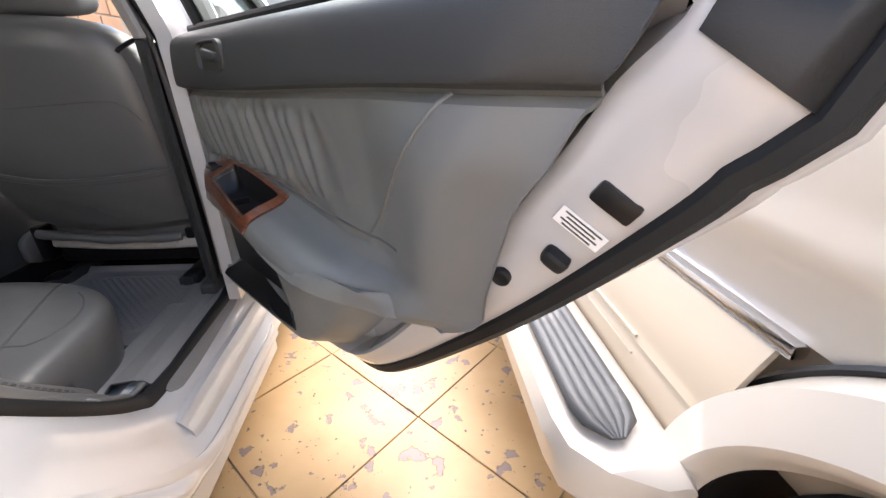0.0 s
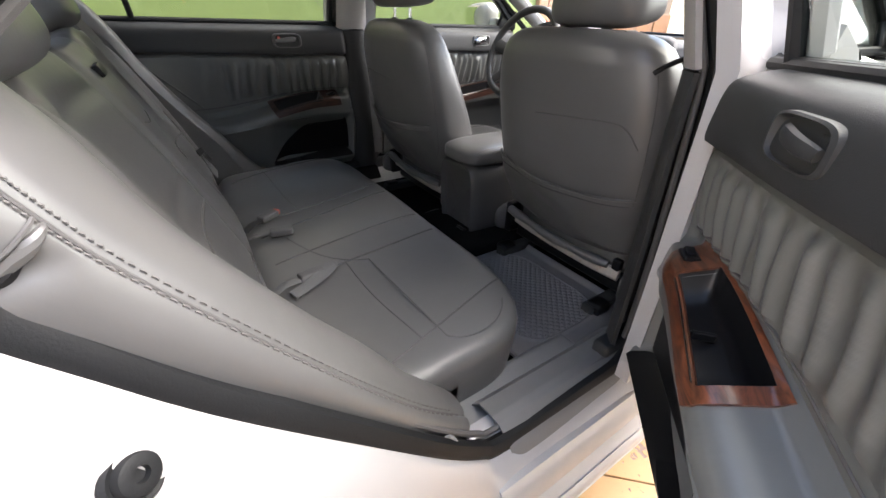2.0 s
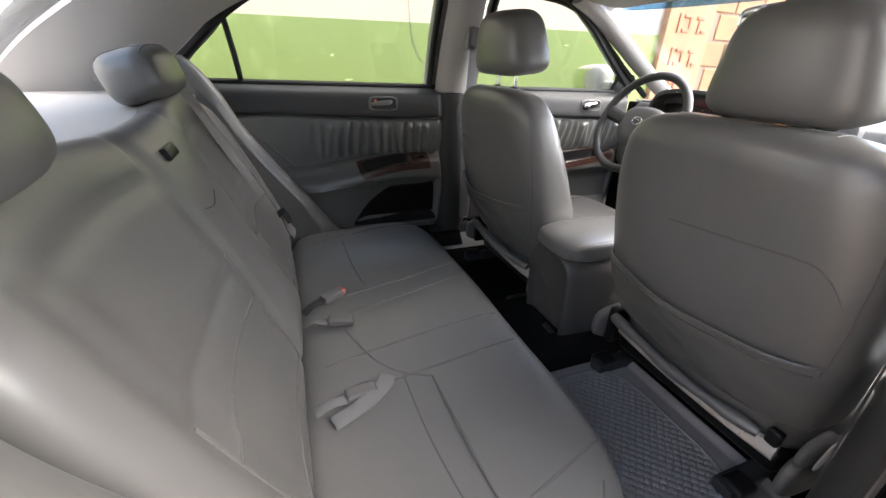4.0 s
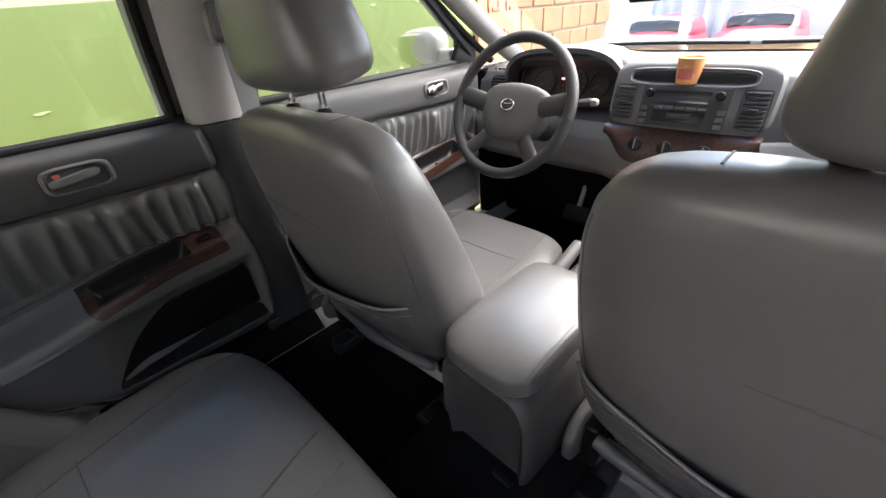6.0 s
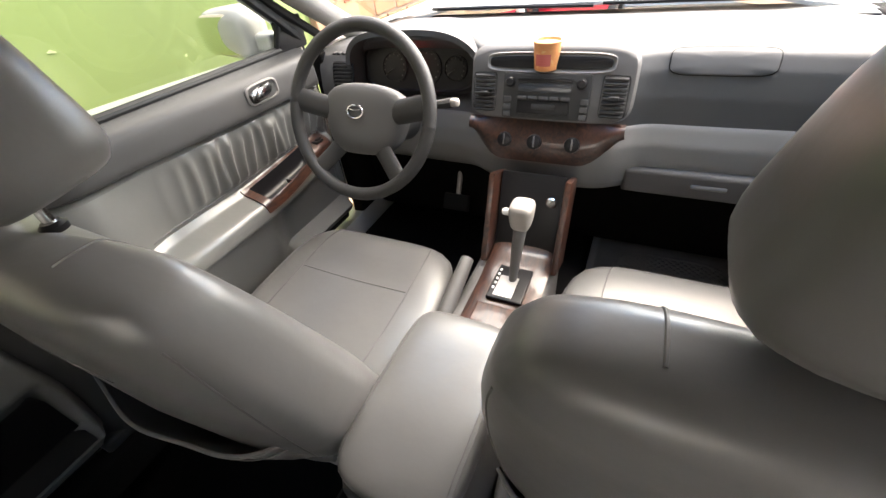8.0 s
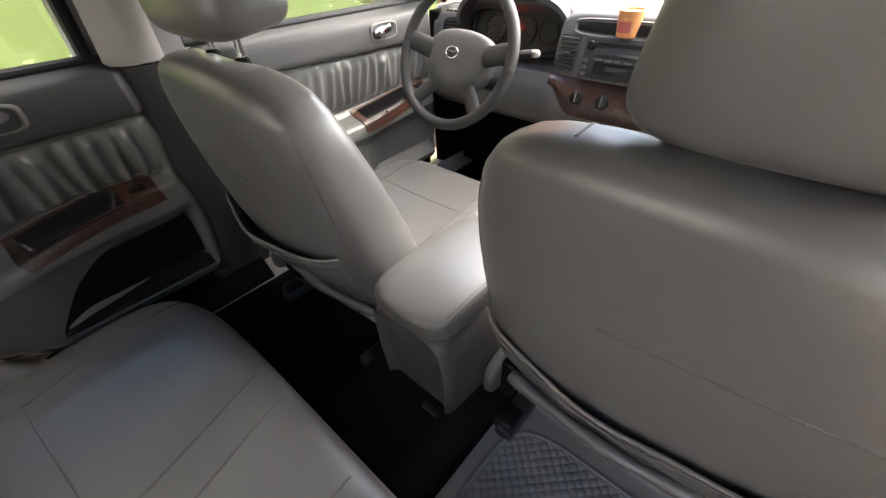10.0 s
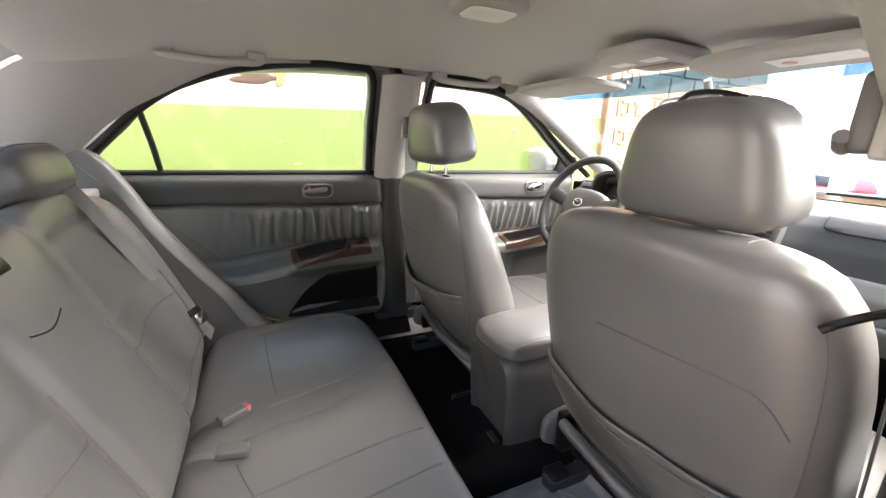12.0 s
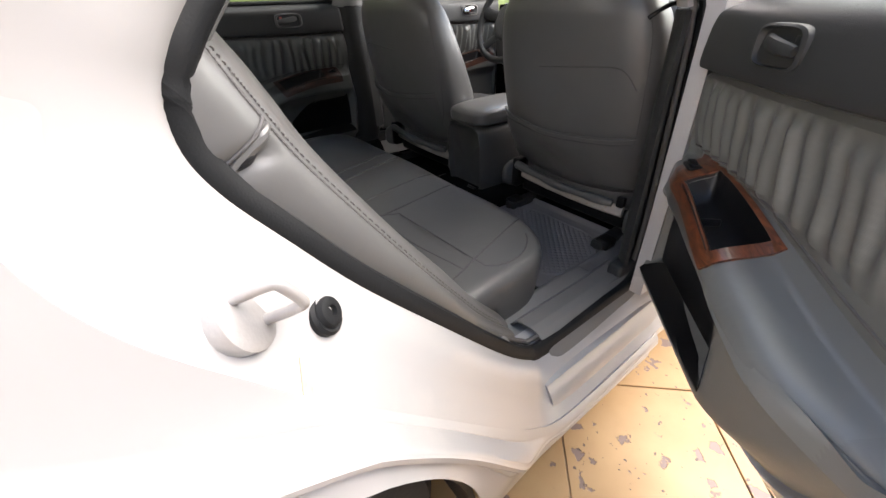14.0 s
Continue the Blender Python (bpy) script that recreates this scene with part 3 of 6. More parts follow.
def car_door(number, side, rear, turn, label):
    """One door, built shut on the car's right; rear or front."""
    root = thing("door_%d" % number, (HINGE[0] * side, HINGE[1] if rear else 1.06, 0.72), label, "car door", "car doors", "structure")
    if turn:
        root.matrix_world = pose(HINGE_OPEN[0] * side, HINGE_OPEN[1], 0.72, -1.5, 0, turn)  # the hinge axis leans: the free end rises
    S = 0.0 if rear else 0.92

    def P(name, bm, mat, lab="", parent=None):
        return part(name, flip(bm, side), mat, parent or root, lab)
    if rear:
        trim = [(0.055, 0.945), (0.07, 0.75), (0.072, 0.56), (0.06, 0.43), (0.0, 0.4), (-0.13, 0.388), (-0.26, 0.382), (-0.42, 0.398), (-0.525, 0.474), (-0.63, 0.588), (-0.715, 0.69), (-0.785, 0.785), (-0.84, 0.868), (-0.872, 0.935), (-0.62, 0.958), (-0.3, 0.956), (0.0, 0.95)]
    else:
        trim = [(0.05, 0.935), (0.06, 0.75), (0.06, 0.56), (0.05, 0.43), (0.0, 0.405), (-0.2, 0.402), (-0.4, 0.402), (-0.6, 0.402), (-0.7, 0.41), (-0.735, 0.45), (-0.74, 0.6), (-0.745, 0.75), (-0.745, 0.9), (-0.74, 0.948), (-0.6, 0.955), (-0.3, 0.95), (0.0, 0.94)]
    n = 96
    O = [Vector((0, p.x + S, p.y)) for p in spline([Vector((a, b, 0)) for a, b in trim], n, True)]
    mid = Vector((0, -0.34 + S, 0.7))
    N = []
    for i in range(n):
        d = O[(i + 1) % n] - O[i - 1]
        v = Vector((0, d.z, -d.y)).normalized()
        if v.dot(O[i] - mid) < 0:
            v = -v
        N.append(v)

    def ring_at(x, off):
        row = []
        for p, v in zip(O, N):
            narrow = table(p.z, [0.4, 0.5, 0.65, 0.85], [0.4, 0.5, 0.72, 1.0]) if rear and turn else 1.0
            q = p + v * off * narrow * ((0.42 + 0.58 * smooth01((-v.y - 0.05) / 0.6)) if off > 0 else 1.0)
            if v.z > 0.7:
                q.z = p.z + min(off, 0.004)
            q.x = x
            row.append(q)
        return row
    shell = [ring_at(0.79, -0.03), ring_at(0.748, -0.006), ring_at(0.744, 0.006), ring_at(0.747, 0.024), ring_at(0.757, 0.07), ring_at(0.768, 0.088), ring_at(0.785, 0.096), ring_at(0.815, 0.104), ring_at(0.84, 0.124), ring_at(0.862, 0.132), ring_at(0.878, 0.128), ring_at(0.892, 0.08), ring_at(0.9, -0.05)]
    P("shell", rings(shell), PAINT, "white painted steel door shell")
    # rubber seal round the shell
    seal = ring_at(0.782, 0.099)
    keep = [i for i in range(n) if N[i].z < 0.75]
    k0 = next(i for i in keep if (i - 1) % n not in keep)
    order = [(k0 + i) % n for i in range(n) if (k0 + i) % n in keep]
    P("door_seal", tube([seal[i] for i in order], 0.017, 8, False, 1.0), RUBBER, "black rubber seal")

    # ---- inner lining: one profile swept along the door, cut into panels
    def bound(z):
        """Front and rear edge of the lining at a height."""
        if rear:
            return (table(z, [0.40, 0.43, 0.56, 0.94, 0.96], [0.04, 0.06, 0.072, 0.055, 0.03]),
                    table(z, [0.385, 0.405, 0.474, 0.588, 0.69, 0.785, 0.868, 0.935, 0.965], [-0.26, -0.36, -0.485, -0.612, -0.72, -0.79, -0.843, -0.874, -0.874]))
        return (0.055 + S, -0.742 + S)

    def reach(d):
        e = -0.6 if rear else -0.8
        return (0.02 + 0.03 * smooth01((0.02 - d) / 0.34)) * smooth01((d - e) / 0.17) * (0.12 + 0.88 * smooth01((0.05 - d) / 0.1))

    def split(d):
        return 0.851 + 0.014 * smooth01((-d - 0.1) / 0.6)

    rng = random.Random(5 if rear else 9)
    folds = []
    yy, gap = 0.02, 0.03
    while yy > -0.52:
        folds.append((yy, rng.uniform(0.75, 1.25), rng.uniform(-0.02, 0.02), rng.uniform(0.7, 1.0), rng.uniform(0.0085, 0.011)))
        yy -= gap * rng.uniform(0.8, 1.2)
        gap *= 1.02

    def profile(d):
        q = reach(d)
        sp = split(d)
        drop = smooth01((-d - 0.08) / 0.46) if rear else smooth01(-d / 0.35) * 0.4
        rec = 0.036 * smooth01((d + 0.7) / 0.16) * smooth01((0.06 - d) / 0.04)
        return [(0.735, 0.385), (0.70, 0.405), (0.69 - 0.2 * q, 0.52), (0.694 - 0.62 * q, 0.61), (0.699 - 0.97 * q, 0.635 - 0.05 * drop), (0.702 - q, 0.668 - 0.066 * drop), (0.706 - 0.8 * q, 0.686 - 0.068 * drop), (0.704 + rec * 0.75 - 0.2 * q, 0.703 - 0.066 * drop),
                (0.702 + rec, 0.716 - 0.06 * drop), (0.692 + 0.95 * rec, 0.76), (0.689 + 0.8 * rec, 0.81), (0.698 + 0.33 * rec, sp - 0.008), (0.71 + 0.17 * rec, sp), (0.69, sp + 0.009), (0.689, 0.90), (0.695, 0.937), (0.712, 0.953), (0.742, 0.962)]
    NP = 17
    ZREF = [0.385, 0.405, 0.52, 0.61, 0.652, 0.69, 0.708, 0.712, 0.716, 0.76, 0.81, 0.845, 0.853, 0.862, 0.90, 0.937, 0.953, 0.962]

    def border(z):
        """Where the gathered insert ends towards the rear."""
        return -0.515 - 0.19 * (z - 0.66) / 0.2

    @functools.lru_cache(maxsize=None)
    def lining(u, v):
        t = v * NP
        k = min(int(t), NP - 1)
        w = t - k
        zz = lerp(ZREF[k], ZREF[k + 1], w)
        f, r = bound(zz)
        y = lerp(f, r, u)
        d = y - S
        pr = profile(d)
        a, b, c, e = pr[max(k - 1, 0)], pr[k], pr[k + 1], pr[min(k + 2, NP)]
        if k in (11, 12) or k == 7 or k == 8:
            x, z = lerp(b[0], c[0], w), lerp(b[1], c[1], w)
        else:
            x, z = (0.5 * (2 * b[n_] + (c[n_] - a[n_]) * w + (2 * a[n_] - 5 * b[n_] + 4 * c[n_] - e[n_]) * w * w + (3 * b[n_] - a[n_] - 3 * c[n_] + e[n_]) * w ** 3) for n_ in (0, 1))
        if 0.70 < z < split(d) and d > -0.64:
            vv = (z - 0.70) / (split(d) - 0.70)
            h = 0.0
            for fy, amp, lean, top, wid in folds:
                s = d - fy - lean * (vv - 0.5) - 0.004 * math.sin(vv * 4 + fy * 30) + 0.02 * (1 - vv) * smooth01((-0.2 - fy) / 0.2)
                h += amp * math.exp(-(s / (wid + 0.003 * vv)) ** 2) * smooth01((top + 0.25 - vv) * 4)
            x -= h * (0.011 if turn else 0.015) * smooth01((d + 0.56) / 0.24) * smooth01((1 - vv) / 0.25) * smooth01(vv / 0.18)
        # map pocket hollow under the armrest
        hol = smooth01((0.06 - d) / 0.03) * smooth01((d + 0.34) / 0.1) * smooth01((z - 0.432) / 0.012) * smooth01((0.63 - z) / 0.06)
        x += 0.042 * hol
        x -= 0.004 * smooth01((z - 0.395) / 0.02) * smooth01((0.442 - z) / 0.012) * smooth01((0.06 - d) / 0.03) * smooth01((d + 0.36) / 0.1)
        x += 0.028 * smooth01((u - 0.88) / 0.12) ** 1.3 + 0.03 * (1 - smooth01(u / 0.035))
        return Vector((x, y, z))

    WF, WR = (0.088, 0.455) if rear else (0.06, 0.5)

    def region(u, v):
        if lerp(WF, WR, 0.27) < u < lerp(WF, WR, 0.93) and lerp(4.55, 7.6, 0.36) < v * NP < lerp(4.55, 7.6, 0.86):
            return "cup"
        p_ = lining(u, v)
        d = p_.y - S
        t = v * NP
        if t > 12.5:
            return "upper"
        edge = border(p_.z) if rear else -0.71
        if t > 8.3:
            return "insert" if (edge < d < 0.035) else "lower"
        if t > 3.2:
            return "arm" if d > (-0.53 if rear else -0.73) else "lower"
        return "lower"
    NU, NV = (340, 102) if rear else (200, 102)
    reg = [[region((i + 0.5) / NU, (j + 0.5) / NV) for j in range(NV)] for i in range(NU)]

    def pick(name):
        return lambda u, v: reg[min(int(u * NU), NU - 1)][min(int(v * NV), NV - 1)] == name
    P("upper_panel", sheet(lining, NU, NV, 0.005, False, pick("upper")), PLASTIC_DARK, "dark grey upper door panel")
    P("pleated_insert", sheet(lining, NU, NV, 0.005, False, pick("insert")), LEATHER_DOOR, "grey gathered leather insert")
    P("armrest", sheet(lining, NU, NV, 0.005, False, pick("arm")), LEATHER_DOOR, "soft grey armrest")
    P("lower_panel", sheet(lining, NU, NV, 0.005, False, pick("lower")), DOOR_PLASTIC, "grey lower door panel")

    def at_yz(yy_, v_):
        k_ = min(int(v_ * NP), NP - 1)
        f_, r_ = bound(lerp(ZREF[k_], ZREF[k_ + 1], v_ * NP - k_))
        return lining(max(0.0, min(1.0, (f_ - yy_) / (f_ - r_))), v_)

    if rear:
        # Black sheet laid just over the hollow paints in the pocket's shade.
        def pocket_shade(u, v):
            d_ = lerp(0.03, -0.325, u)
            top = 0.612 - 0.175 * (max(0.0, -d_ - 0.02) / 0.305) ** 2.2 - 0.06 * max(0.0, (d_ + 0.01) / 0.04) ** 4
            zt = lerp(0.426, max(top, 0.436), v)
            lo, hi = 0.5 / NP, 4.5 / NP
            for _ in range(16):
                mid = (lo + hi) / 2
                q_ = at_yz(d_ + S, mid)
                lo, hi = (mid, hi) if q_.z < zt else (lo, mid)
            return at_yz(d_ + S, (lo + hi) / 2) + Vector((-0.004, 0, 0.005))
        P("map_pocket_shade", sheet(pocket_shade, 44, 14, 0.002), BLACK, "black sheet for the shade in the hollow map pocket")
    P("armrest_seam", tube([lining(lerp(0.3, 0.84, i / 40), 3.2 / NP) - Vector((0.0005, 0, 0)) for i in range(41)], 0.0018, 6), SEAM)
    P("insert_seam", tube([lining(lerp(0.045, 0.82, i / 60), 8.15 / NP) for i in range(61)], 0.0022, 6), SEAM)
    if rear:
        P("border_seam", tube([at_yz(border(at_yz(-0.6, lerp(8.2, 12.0, i / 20) / NP).z), lerp(8.2, 12.0, i / 20) / NP) for i in range(21)], 0.0028, 8), DOOR_PLASTIC)
    P("belt_moulding", tube([(0.746, lerp(0.05, -0.80 if rear else -0.76, i / 20) + S, 0.966) for i in range(21)], 0.007, 8, False, 1.2), RUBBER)
    if turn == 0:
        P("bottom_seal", rbox((0.775, (-0.15 if rear else -0.35) + S, 0.372), (0.05, 0.48 if rear else 0.82, 0.075), 0.01, 2), RUBBER)
    # wood switch plate with a deep pull cup
    def wood(u, v):
        p_ = lining(lerp(WF, WR, u), lerp(4.55, 7.6, v) / NP)
        bow = 0.004 * (1 - abs(2 * v - 1) ** 4) * min(1, 8 * u, 8 * (1 - u))
        return p_ + Vector((-0.0035 * (1 - v), 0, 0.0045 + bow))
    in_cup = lambda u, v: 0.27 < u < 0.93 and 0.36 < v < 0.86
    # The open door takes the daylit wood, the closed ones the shaded copy.
    wd = P("wood_trim", sheet(wood, 60, 28, 0.006, False, lambda u, v: not in_cup(u, v)), WOOD if turn else WOOD_SHADED, "glossy brown wood switch plate")

    def cup(u, v):
        p_ = wood(lerp(0.265, 0.935, u), lerp(0.35, 0.87, v))
        return p_ - Vector((0, 0, 0.002 + 0.045 * (1 - abs(2 * v - 1) ** 6) * (1 - abs(2 * u - 1) ** 10)))
    P("pull_cup", sheet(cup, 30, 16, 0.003), BLACK, "black pull cup", wd)
    P("cup_rib", rbox(cup(0.5, 0.5) + Vector((0, 0, 0.012)), (0.03, 0.006, 0.012), 0.002), BLACK, "", wd)
    sw_ = wood(0.13, 0.6)
    P("window_switch", merge(rbox(sw_ + Vector((0, 0, 0.002)), (0.024, 0.034, 0.007), 0.003), rbox(sw_ + Vector((0, 0.004, 0.007)), (0.014, 0.018, 0.006), 0.002, 2, pose(0, 0, 0, 14, 0, 0))), BLACK, "", wd)
    # inner handle in its bezel
    hy = (-0.195 if rear else -0.185) + S
    hx = 0.692

    def bez(r):
        return [Vector((hx - 0.003, hy + 0.052 * a * r, 0.908 + 0.024 * b * r)) for a, b in [(math.copysign(abs(math.cos(t)) ** 0.5, math.cos(t)), math.copysign(abs(math.sin(t)) ** 0.5, math.sin(t))) for t in np.linspace(0, 2 * math.pi, 32, endpoint=False)]]
    handle = P("door_handle", rings([[p + Vector((0.004, 0, 0)) for p in bez(1.08)], [p - Vector((0.003, 0, 0)) for p in bez(1.06)], [p - Vector((0.005, 0, 0)) for p in bez(0.95)], [p + Vector((0.004, 0, 0)) for p in bez(0.82)]], caps=(False, False)), PLASTIC_DARK if turn else PLASTIC, "grey handle bezel")
    P("recess", rings([[p + Vector((0.004, 0, 0)) for p in bez(0.83)], [p + Vector((0.018, 0, 0)) for p in bez(0.75)], [p + Vector((0.02, 0, 0)) for p in bez(0.5)]], caps=(False, True)), BLACK, "", handle)
    P("lever", merge(tube(spline([(hx + 0.004, hy + 0.035, 0.913), (hx - 0.006, hy + 0.02, 0.913), (hx - 0.012, hy - 0.015, 0.909), (hx - 0.009, hy - 0.045, 0.906)], 16), (lambda t: 0.004 + 0.002 * math.sin(math.pi * t)) if rear else (lambda t: 0.006 + 0.004 * math.sin(math.pi * t)), 8, False, 1.6)), CHROME if not rear else PLASTIC_DARK if turn else PLASTIC, "", handle)
    if rear:
        P("lock_knob", rbox((hx + 0.004, hy - 0.03, 0.916), (0.012, 0.014, 0.014), 0.004), RED if side < 0 else PLASTIC_DARK, "", handle)

    # window frame and glass
    if rear:
        outline = [(0.006, 0.966), (0.0, 1.15), (-0.01, 1.305), (-0.1, 1.322), (-0.19, 1.321), (-0.31, 1.307), (-0.43, 1.282), (-0.53, 1.248), (-0.61, 1.21), (-0.7, 1.148), (-0.8, 1.06), (-0.905, 0.968)]
        bar = [(-0.668, 0.966), (-0.674, 1.05), (-0.686, 1.155)]
    else:
        outline = [(0.085, 0.966), (0.0, 1.03), (-0.15, 1.13), (-0.3, 1.225), (-0.44, 1.29), (-0.55, 1.312), (-0.68, 1.316), (-0.735, 1.312), (-0.745, 1.15), (-0.76, 0.966)]
        bar = [(-0.03, 0.966), (-0.025, 1.0), (-0.02, 1.03)]

    def gx(z):
        return tumble(z) + 0.004
    fr = [Vector((gx(p.y), p.x + S, p.y)) for p in spline([Vector((a, b, 0)) for a, b in outline], 50)]
    P("window_frame", merge(tube(fr, 0.011, 8, False, 1.3), tube([(gx(0.966), fr[0].y, 0.966), (gx(0.966), fr[-1].y, 0.966)], 0.011, 8)), RUBBER, "black window frame")
    P("outer_frame", tube([p + Vector((0.02, 0, 0.012)) for p in fr], 0.017, 8, False, 1.2), PAINT)
    P("division_bar", tube([(gx(b), a + S, b) for a, b in bar], 0.009, 8), RUBBER)
    g = bmesh.new()
    vs = [g.verts.new(p) for p in fr]
    base = [g.verts.new((gx(0.966), p.y, 0.966)) for p in fr]
    for i in range(len(fr) - 1):
        if (fr[i].z - 0.966) > 0.003 or (fr[i + 1].z - 0.966) > 0.003:
            g.faces.new((vs[i], vs[i + 1], base[i + 1], base[i]))
    gl = P("window_glass", g, GLASS_SIDE)
    gl.visible_shadow = False
    if rear:
        # latch, rubber plug, buffer and label on the shut face
        # fittings sit on the sloping shut face, between the lining and the seal
        r2, r4 = ring_at(0.747, 0.024), ring_at(0.76, 0.076)

        def shut_face(y, z, w):
            k = min(range(n), key=lambda i: (O[i].y - y) ** 2 + (O[i].z - z) ** 2)
            a_ = (O[(k + 1) % n] - O[k - 1]).normalized()
            b_ = (r4[k] - r2[k]).normalized()
            n_ = a_.cross(b_).normalized()
            if n_.x > 0:
                n_ = -n_
            return r2[k].lerp(r4[k], w), Matrix((b_, a_, n_)).transposed().to_4x4(), n_
        c_, M, en = shut_face(-0.805, 0.812, 0.66)
        P("latch", rbox(c_, (0.042, 0.022, 0.01), 0.005, 2, M), BLACK, "black latch mouth")
        c_, M, en = shut_face(-0.79, 0.775, 0.6)
        lab_ = P("label", rbox(c_ + en * 0.003, (0.05, 0.018, 0.0016), 0.0005, 1, M), LABEL_WHITE, "small white label")
        for i in range(4):
            P("print_bar", rbox(c_ + en * 0.0042 + M.to_3x3() @ Vector((0, 0.006 - 0.004 * i, 0)), (0.04 - 0.008 * (i % 2), 0.0014, 0.001), 0, 1, M), INK, "", lab_)
        c_, M, en = shut_face(-0.735, 0.69, 0.3)
        P("rubber_plug", lathe([(0.011, -0.006), (0.011, 0.007), (0.009, 0.009), (0.004, 0.007)], tuple(c_), 16, tuple(en)), RUBBER)
        c_, M, en = shut_face(-0.772, 0.744, 0.75)
        P("rubber_buffer", puff(tuple(c_ + en * 0.004), (0.014, 0.009, 0.012), 5, 4, None, M), RUBBER)
        ks = [k for k in range(n) if O[k].z > 0.908 and O[k].y < -0.8]
        rows = [ring_at(x_, o_) for x_, o_ in ((0.742, 0.008), (0.743, 0.024), (0.753, 0.07), (0.764, 0.089), (0.781, 0.1))]
        P("corner_cover", sheet(lambda u, v: rows[int(round(u * 4))][ks[int(round(v * (len(ks) - 1)))]], 4, len(ks) - 1, 0.003), BLACK, "black corner cover at the window base")
    if rear and side < 0:
        root.location.y -= 0.032
    return root


car_door(1, 1, True, OPEN_ANGLE, "open rear car door, grey lining with brown wood")
car_door(2, -1, True, 0, "closed rear car door, grey pleated lining with brown wood")
car_door(3, -1, False, 0, "closed front car door, grey pleated lining with brown wood")
car_door(4, 1, False, 0, "closed front car door, grey lining beside the front seat")
# ---- seats ----


def seam(ob, pts, way, name="seam", r=0.0016, mat=None, n=40, lift=0.0):
    q = cast(ob, spline(pts, n), way, lift)
    if len(q) > 2:
        part(name, tube(q, r, 6), mat or SEAM, ob)


def front_seat(x0, label, driver=False):
    root = thing("car_seat", (x0, 0.45, 0.28), label, "car seat", "front seats")
    zz = [0.44, 0.455, 0.48, 0.52, 0.58, 0.66, 0.74, 0.82, 0.89, 0.935, 0.965, 0.985, 0.995]
    ww = [0.205, 0.23, 0.244, 0.252, 0.258, 0.262, 0.262, 0.26, 0.252, 0.238, 0.218, 0.184, 0.125]
    if driver:
        ww = [0.205, 0.235, 0.255, 0.268, 0.28, 0.285, 0.28, 0.27, 0.255, 0.238, 0.216, 0.182, 0.12]
    yb = [0.262, 0.245, 0.228, 0.205, 0.178, 0.158, 0.143, 0.13, 0.12, 0.116, 0.118, 0.125, 0.138]
    dd = [0.11, 0.15, 0.175, 0.188, 0.192, 0.188, 0.175, 0.158, 0.14, 0.124, 0.106, 0.082, 0.05]
    R = []
    m = 56
    for z in np.concatenate([np.linspace(0.44, 0.9, 22), np.linspace(0.915, 0.995, 12)]):
        w, y0, d = table(z, zz, ww), table(z, zz, yb), table(z, zz, dd)
        row = []
        for k in range(m):
            t = 2 * math.pi * k / m
            c, s = math.cos(t), math.sin(t)
            a = math.copysign(abs(c) ** 0.42, c)
            b = math.copysign(abs(s) ** 0.55, s)
            bulge = 0.022 * (1 - a * a) if b < 0 else -0.02 * (1 - abs(a) ** 2)
            sway = 0.004 * math.sin(9 * z + 4 * a + x0)
            yy = y0 + d / 2 + b * d / 2 - (bulge if b < 0 else 0) * abs(b) - (0.02 * (1 - a * a) if b > 0 else 0)
            row.append(Vector((x0 + a * w, yy + sway, z)))
        R.append(row)
    back = part("backrest", rings(R), LEATHER, root, "grey leather backrest")
    # cover seams and pocket on the rear face
    hem = 0.668 if driver else 0.645

    def pocket(u, v):
        x = x0 + lerp(-0.245, 0.24, u)
        z = lerp(0.475, hem - 0.022 * math.sin(math.pi * u), v)
        y = table(z, zz, yb) - 0.022 * (1 - lerp(-0.95, 0.95, u) ** 2) * 1.0 - 0.003 - (0.03 if driver else 0.014) * math.sin(math.pi * u) * smooth01((v - 0.3) / 0.7) + 0.03 * abs(2 * u - 1) ** 8
        return (x, y + 0.0035 * math.sin(14 * u + 5 * v), z)
    pk = part("pocket", sheet(pocket, 40, 14, 0.003), LEATHER, root, "slack map pocket on the seat back")
    part("pocket_hem", tube([Vector(pocket(i / 40, 1.0)) for i in range(41)], 0.0035, 8), LEATHER, pk)
    part("hem_stitch", tube([Vector(pocket(i / 40, 0.9)) - Vector((0, 0.0025, 0)) for i in range(1, 40)], 0.0014, 6), SEAM, pk)
    s = -1 if driver else 1
    seam(back, [(x0 - s * 0.06, 0, 0.80), (x0 + s * 0.06, 0, 0.81), (x0 + s * 0.165, 0, 0.818), (x0 + s * 0.2, 0, 0.805), (x0 + s * 0.225, 0, 0.768)], (0, 1, 0), "seam", 0.0016)
    for sg in (-1, 1):
        seam(back, [(x0 + sg * 0.4, 0.21, 0.5), (x0 + sg * 0.4, 0.175, 0.66), (x0 + sg * 0.4, 0.15, 0.8), (x0 + sg * 0.4, 0.135, 0.92)], (-sg, 0, 0), "side_seam", 0.0013)
        seam(back, [(x0 + sg * 0.13, 0.14 + 0.012 * i, 1.3) for i in range(6)], (0, 0, -1), "top_seam", 0.0016)
    # head restraint
    def hr(p, q):
        return Vector((q.x * (1.0 - 0.17 * p.z), q.y * (1 - 0.12 * p.z) + 0.012 * (1 - p.x ** 2) * (1 if p.y < 0 else 0.4) * -1, q.z + 0.006 * (1 - p.x ** 2)))
    head = part("headrest", puff((x0 + 0.02, 0.2, 1.083) if not driver else (x0 + 0.0, 0.18, 1.117), (0.119, 0.06, 0.088) if not driver else (0.138, 0.068, 0.088), 14, 4.2, hr, pose(0, 0, 0, 8, 0, 0)), LEATHER, root, "grey leather headrest")
